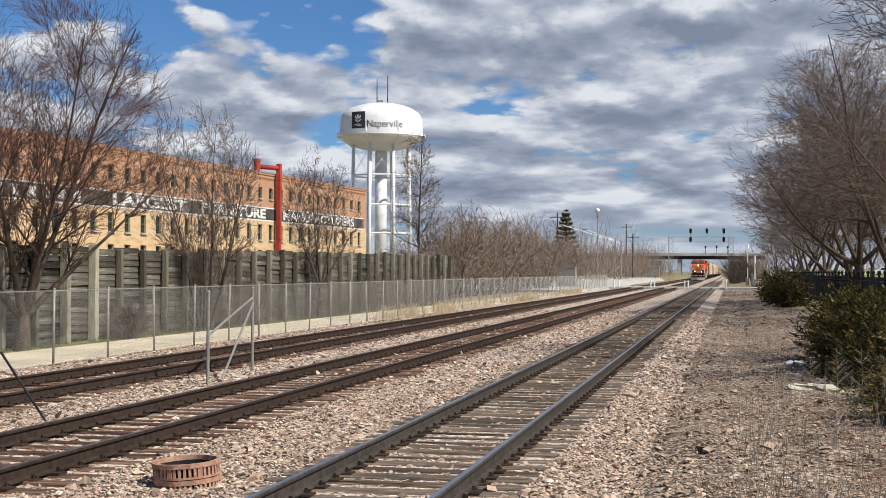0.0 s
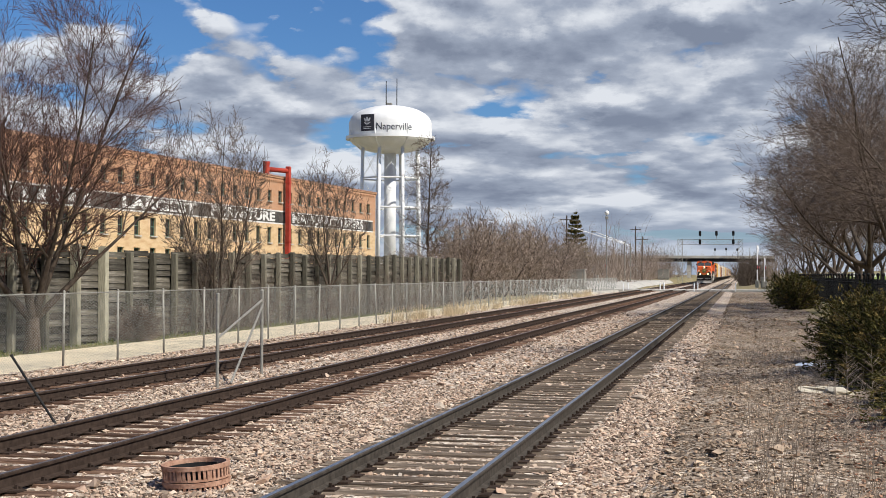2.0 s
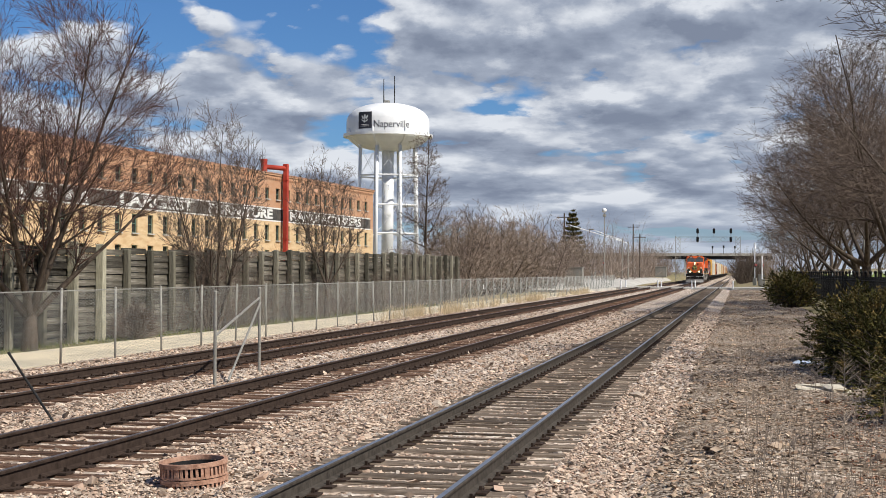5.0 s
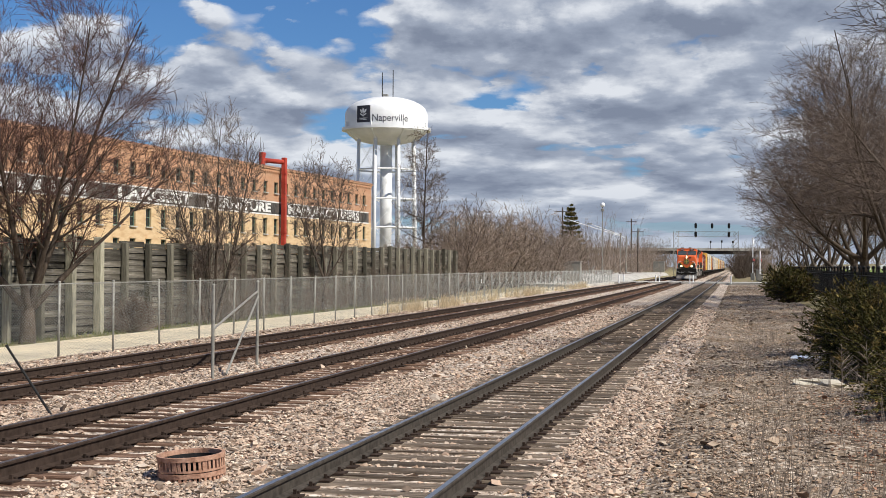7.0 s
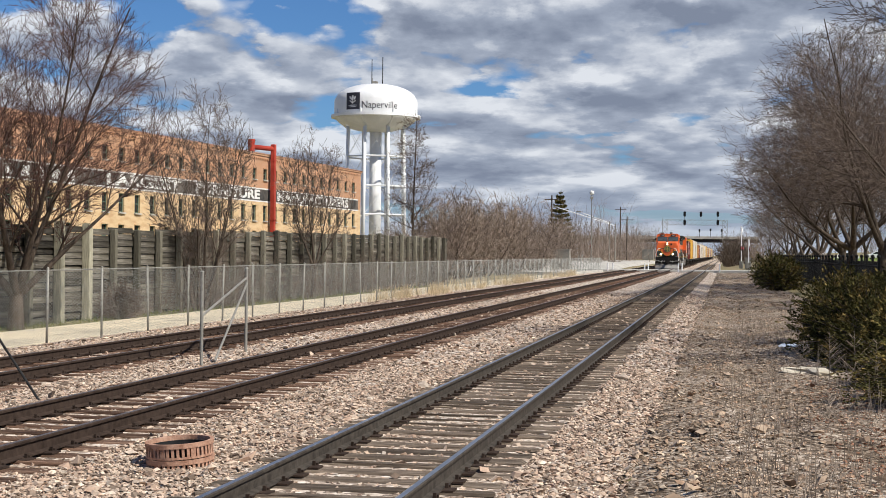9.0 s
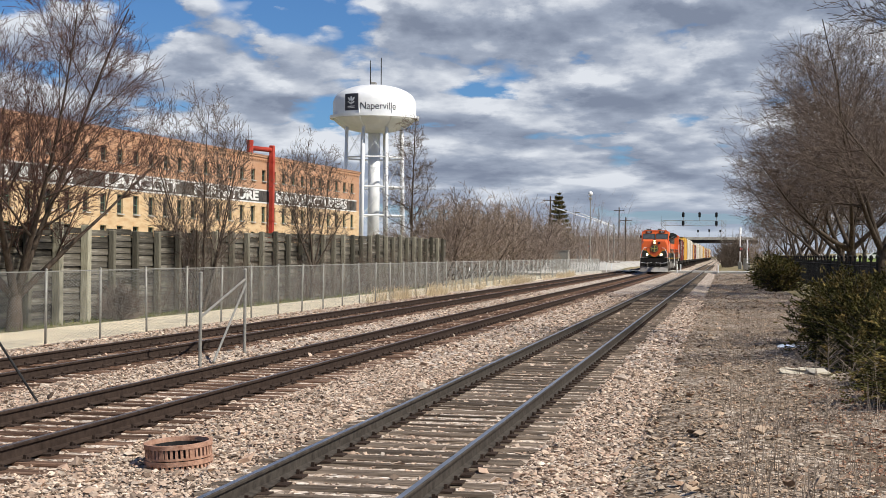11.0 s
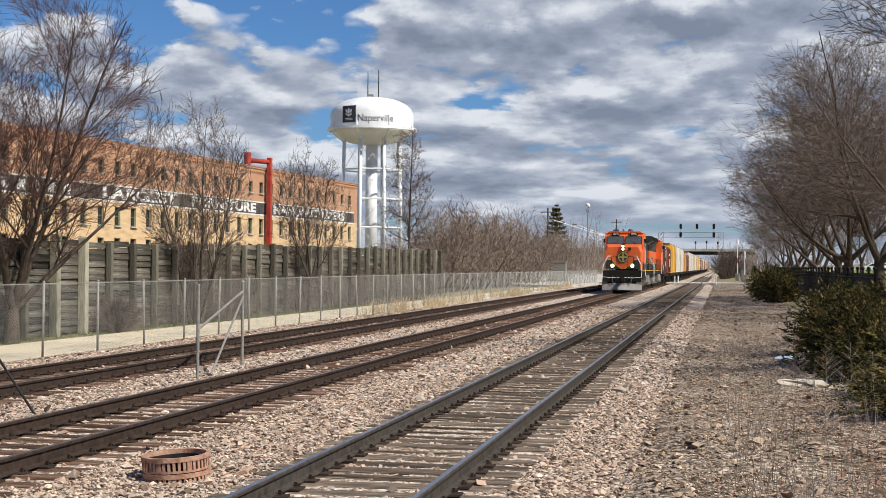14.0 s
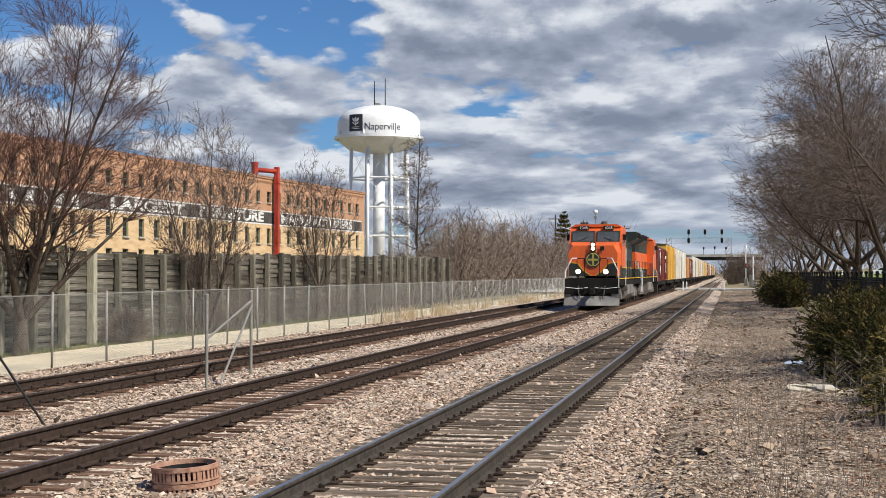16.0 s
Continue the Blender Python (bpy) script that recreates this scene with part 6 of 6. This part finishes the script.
    part("hood_stripe", bm, YELLOW, ob)
    bm = bmesh.new()
    box(bm, 0, 9.2, 4.42, 2.2, 3.4, 0.34, bevel=0.05)
    part("dynamic_brake_housing", bm, GREEN, ob)
    bm = bmesh.new()
    box(bm, 0, 13.2, 4.42, 1.5, 2.6, 0.3, bevel=0.05)
    box(bm, 0, 13.2, 4.62, 0.9, 0.9, 0.18, bevel=0.03)
    part("exhaust_stack", bm, SOOT, ob)
    bm = bmesh.new()
    extrude(bm, [(-0.95, 3.9), (0.95, 3.9), (1.55, 4.25), (1.55, 4.66), (-1.55, 4.66), (-1.55, 4.25)], 16.2, 20.4)
    part("radiator", bm, GREEN, ob, "overhanging radiator")
    bm = bmesh.new()
    for k in range(12):
        for s in (-1, 1):
            box(bm, s * 1.56, 16.5 + k * 0.32, 4.45, 0.03, 0.2, 0.32)
    tagged(part("radiator_grillework", bm, SOOT, ob), kind="stuff")
    # walkway handrails
    for s in (-1, 1):
        for k in range(9):
            tuft(ob, "handrail_post", [(s * 1.46, 6.8 + k * 1.7, 1.63), (s * 1.46, 6.8 + k * 1.7, 2.7)], 0.022, GREEN)
        tuft(ob, "handrail", [(s * 1.46, 6.4, 2.7), (s * 1.46, 20.9, 2.7)], 0.022, GREEN)
        tuft(ob, "front_handrail", [(s * 0.85, 0.95, 2.75), (s * 1.12, 0.85, 2.75), (s * 1.5, 0.78, 2.0), (s * 1.5, 0.72, 1.1)], 0.035, RAILING)
        tuft(ob, "front_handrail", [(s * 0.85, 0.95, 1.7), (s * 0.85, 0.95, 2.75)], 0.025, BLACK)
        tuft(ob, "front_handrail", [(s * 0.42, 0.9, 1.7), (s * 0.42, 0.9, 2.75), (s * 0.85, 0.95, 2.75)], 0.025, BLACK)
        tuft(ob, "rear_handrail", [(s * 1.1, 21.6, 2.7), (s * 1.5, 21.5, 2.0), (s * 1.5, 21.55, 0.6)], 0.035, RAILING)
        tuft(ob, "side_handrail", [(s * 1.5, 6.35, 1.2), (s * 1.52, 6.35, 3.4)], 0.03, RAILING)
    # under the frame
    bm = bmesh.new()
    extrude(bm, [(-1.45, 1.22), (1.45, 1.22), (1.45, 0.62), (1.1, 0.30), (-1.1, 0.30), (-1.45, 0.62)], 8.6, 14.2)
    part("fuel_tank", bm, DUST, ob, "dusty grey fuel tank")
    for s in (-1, 1):
        bm = bmesh.new()
        rod(bm, (s * 1.3, 7.4, 1.0), (s * 1.3, 8.5, 1.0), 0.2, n=14)
        part("air_reservoir", bm, GRIME, ob)
    truck(ob, 4.1, 3, 1.95, 0.53, True, 1 if lead else -1)
    truck(ob, 18.2, 3, 1.95, 0.53, True, 1 if lead else -1)
    return ob


def boxcar(mat, end_mat, length, top, label, marks=None):
    ob = thing("boxcar", label, "boxcar", "freight cars")
    L = length
    bm = bmesh.new()
    box(bm, 0, L / 2, 1.12, 2.3, L - 1.2, 0.36)
    for s in (-1, 1):
        box(bm, s * 1.42, L / 2, 1.05, 0.08, L - 3.2, 0.34)
    part("underframe", bm, SOOT, ob)
    h = top - 1.2
    bm = bmesh.new()
    box(bm, 0, L / 2, 1.2 + h / 2, 2.98, L - 1.0, h, bevel=0.04)
    body = part("body", bm, mat, ob)
    bm = bmesh.new()
    n = int((L - 1.4) / 1.15)
    for k in range(n + 1):
        y = 0.7 + k * (L - 1.4) / n
        if abs(y - L / 2) > 1.7:
            for s in (-1, 1):
                box(bm, s * 1.515, y, 1.2 + h / 2, 0.06, 0.16, h - 0.25)
    tagged(part("ribbing", bm, mat, body), kind="stuff")
    for s in (-1, 1):
        bm = bmesh.new()
        box(bm, s * 1.53, L / 2, 1.25 + (h - 0.35) / 2, 0.09, 3.1, h - 0.4, bevel=0.02)
        for k in range(5):
            box(bm, s * 1.59, L / 2, 1.6 + k * (h - 0.9) / 4, 0.04, 2.9, 0.1)
        part("door", bm, end_mat, body)
        bm = bmesh.new()
        for k in range(7):
            box(bm, s * 1.53, 0.75, 1.2 + k * 0.42, 0.05, 0.42, 0.035)
        for e in (-0.22, 0.22):
            box(bm, s * 1.53, 0.75 + e, 2.6, 0.05, 0.035, 2.8)
        part("ladder", bm, GRIME, body)
    bm = bmesh.new()
    for k in range(int(h / 0.3)):
        for y in (0.48, L - 0.48):
            box(bm, 0, y, 1.35 + k * 0.3, 2.7, 0.09, 0.13, bevel=0.03)
    tagged(part("end_corrugation", bm, mat, body), kind="stuff")
    bm = bmesh.new()
    extrude(bm, [(-1.5, top - 0.02), (1.5, top - 0.02), (1.45, top + 0.05), (0, top + 0.14), (-1.45, top + 0.05)], 0.45, L - 0.45)
    part("roof", bm, GRIME, body, "dull galvanised roof")
    if marks:
        bm = bmesh.new()
        for y, z, w, hh in marks:
            for s in (-1, 1):
                box(bm, s * 1.55, y, z, 0.012, w, hh)
        part("markings", bm, RAILING, body, "illegible white stencil marks")
    bm = bmesh.new()
    for y in (0.05, L - 0.05):
        box(bm, 0, y, 0.9, 0.25, 0.9, 0.25)
    part("coupler", bm, SOOT, ob)
    truck(ob, 2.3, 2, 1.75, 0.44, False)
    truck(ob, L - 2.3, 2, 1.75, 0.44, False)
    return ob


CAR_PAINTS = {
    "brown": paint("oxide_brown_car_paint", (0.20, 0.045, 0.035), (0.12, 0.04, 0.035), 0.7),
    "yellow": paint("golden_yellow_car_paint", (0.66, 0.40, 0.075), (0.50, 0.31, 0.09), 0.6),
    "white": paint("off_white_car_paint", (0.68, 0.66, 0.60), (0.50, 0.45, 0.37), 0.6),
    "cream": paint("cream_car_paint", (0.66, 0.56, 0.40), (0.45, 0.36, 0.24), 0.6),
    "orange": paint("faded_orange_car_paint", (0.58, 0.30, 0.10), (0.42, 0.22, 0.09), 0.6),
}
TRAIN = []
TRAIN.append((locomotive(True), 0.0, 0))
TRAIN.append((locomotive(False), 22.75 + 22.1, 180))
MARKS = [(3.0, 4.0, 2.0, 0.12), (3.2, 3.4, 0.5, 0.9), (3.9, 3.5, 0.5, 0.5), (3.4, 2.3, 1.1, 0.5), (4.2, 2.2, 0.4, 0.8), (4.8, 3.3, 0.4, 1.2), (14.5, 3.4, 2.2, 0.25), (14.8, 2.4, 0.9, 0.9)]
NAMES = {"brown": "oxide brown boxcar with worn white markings", "yellow": "golden yellow high-cube steel boxcar", "white": "off-white high-cube boxcar with rust streaks", "cream": "cream high-cube boxcar with grime", "orange": "faded orange steel boxcar with grime"}
order = ["brown", "yellow", "white", "white", "orange", "brown", "white", "white", "cream", "white", "cream", "yellow", "cream", "brown", "orange", "brown", "cream", "white", "brown", "orange", "cream", "yellow", "brown", "white", "orange", "brown"]
at = 45.5
models = {}
for k, c in enumerate(order):
    low = c in ("brown", "orange")
    if c in models:
        car = copy_thing(models[c], pose(0, 0, 0))
    else:
        car = boxcar(CAR_PAINTS[c], CAR_PAINTS[c], 17.6 if low else 20.6, 4.2 if low else 4.75, NAMES[c], MARKS if c == "brown" else None)
        models[c] = car
    TRAIN.append((car, at, 0))
    at += 17.9 if low else 20.9


# ---------------------------------------------------------------- what moves
SPEED, FRONT_AT_END = 16.1, 80.7


def motions():
    times = [0.0, 0.1] + [0.5 * k for k in range(1, 32)] + [15.9, 16.0]
    for ob, back, turn in TRAIN:
        walk(ob, [(t, pose(MID_X, FRONT_AT_END + SPEED * (16.0 - t) + back, RAIL_TOP, 0, 0, turn)) for t in times])
    # wheels roll: one row each thirtieth of a second
    for ob, y, radius, sense in WHEELS:
        step = sense * math.degrees(SPEED / FPS / radius)
        walk(ob, [(k / FPS, pose(0, y, radius, step * k, 0, 0)) for k in range(16 * FPS + 1)])


motions()
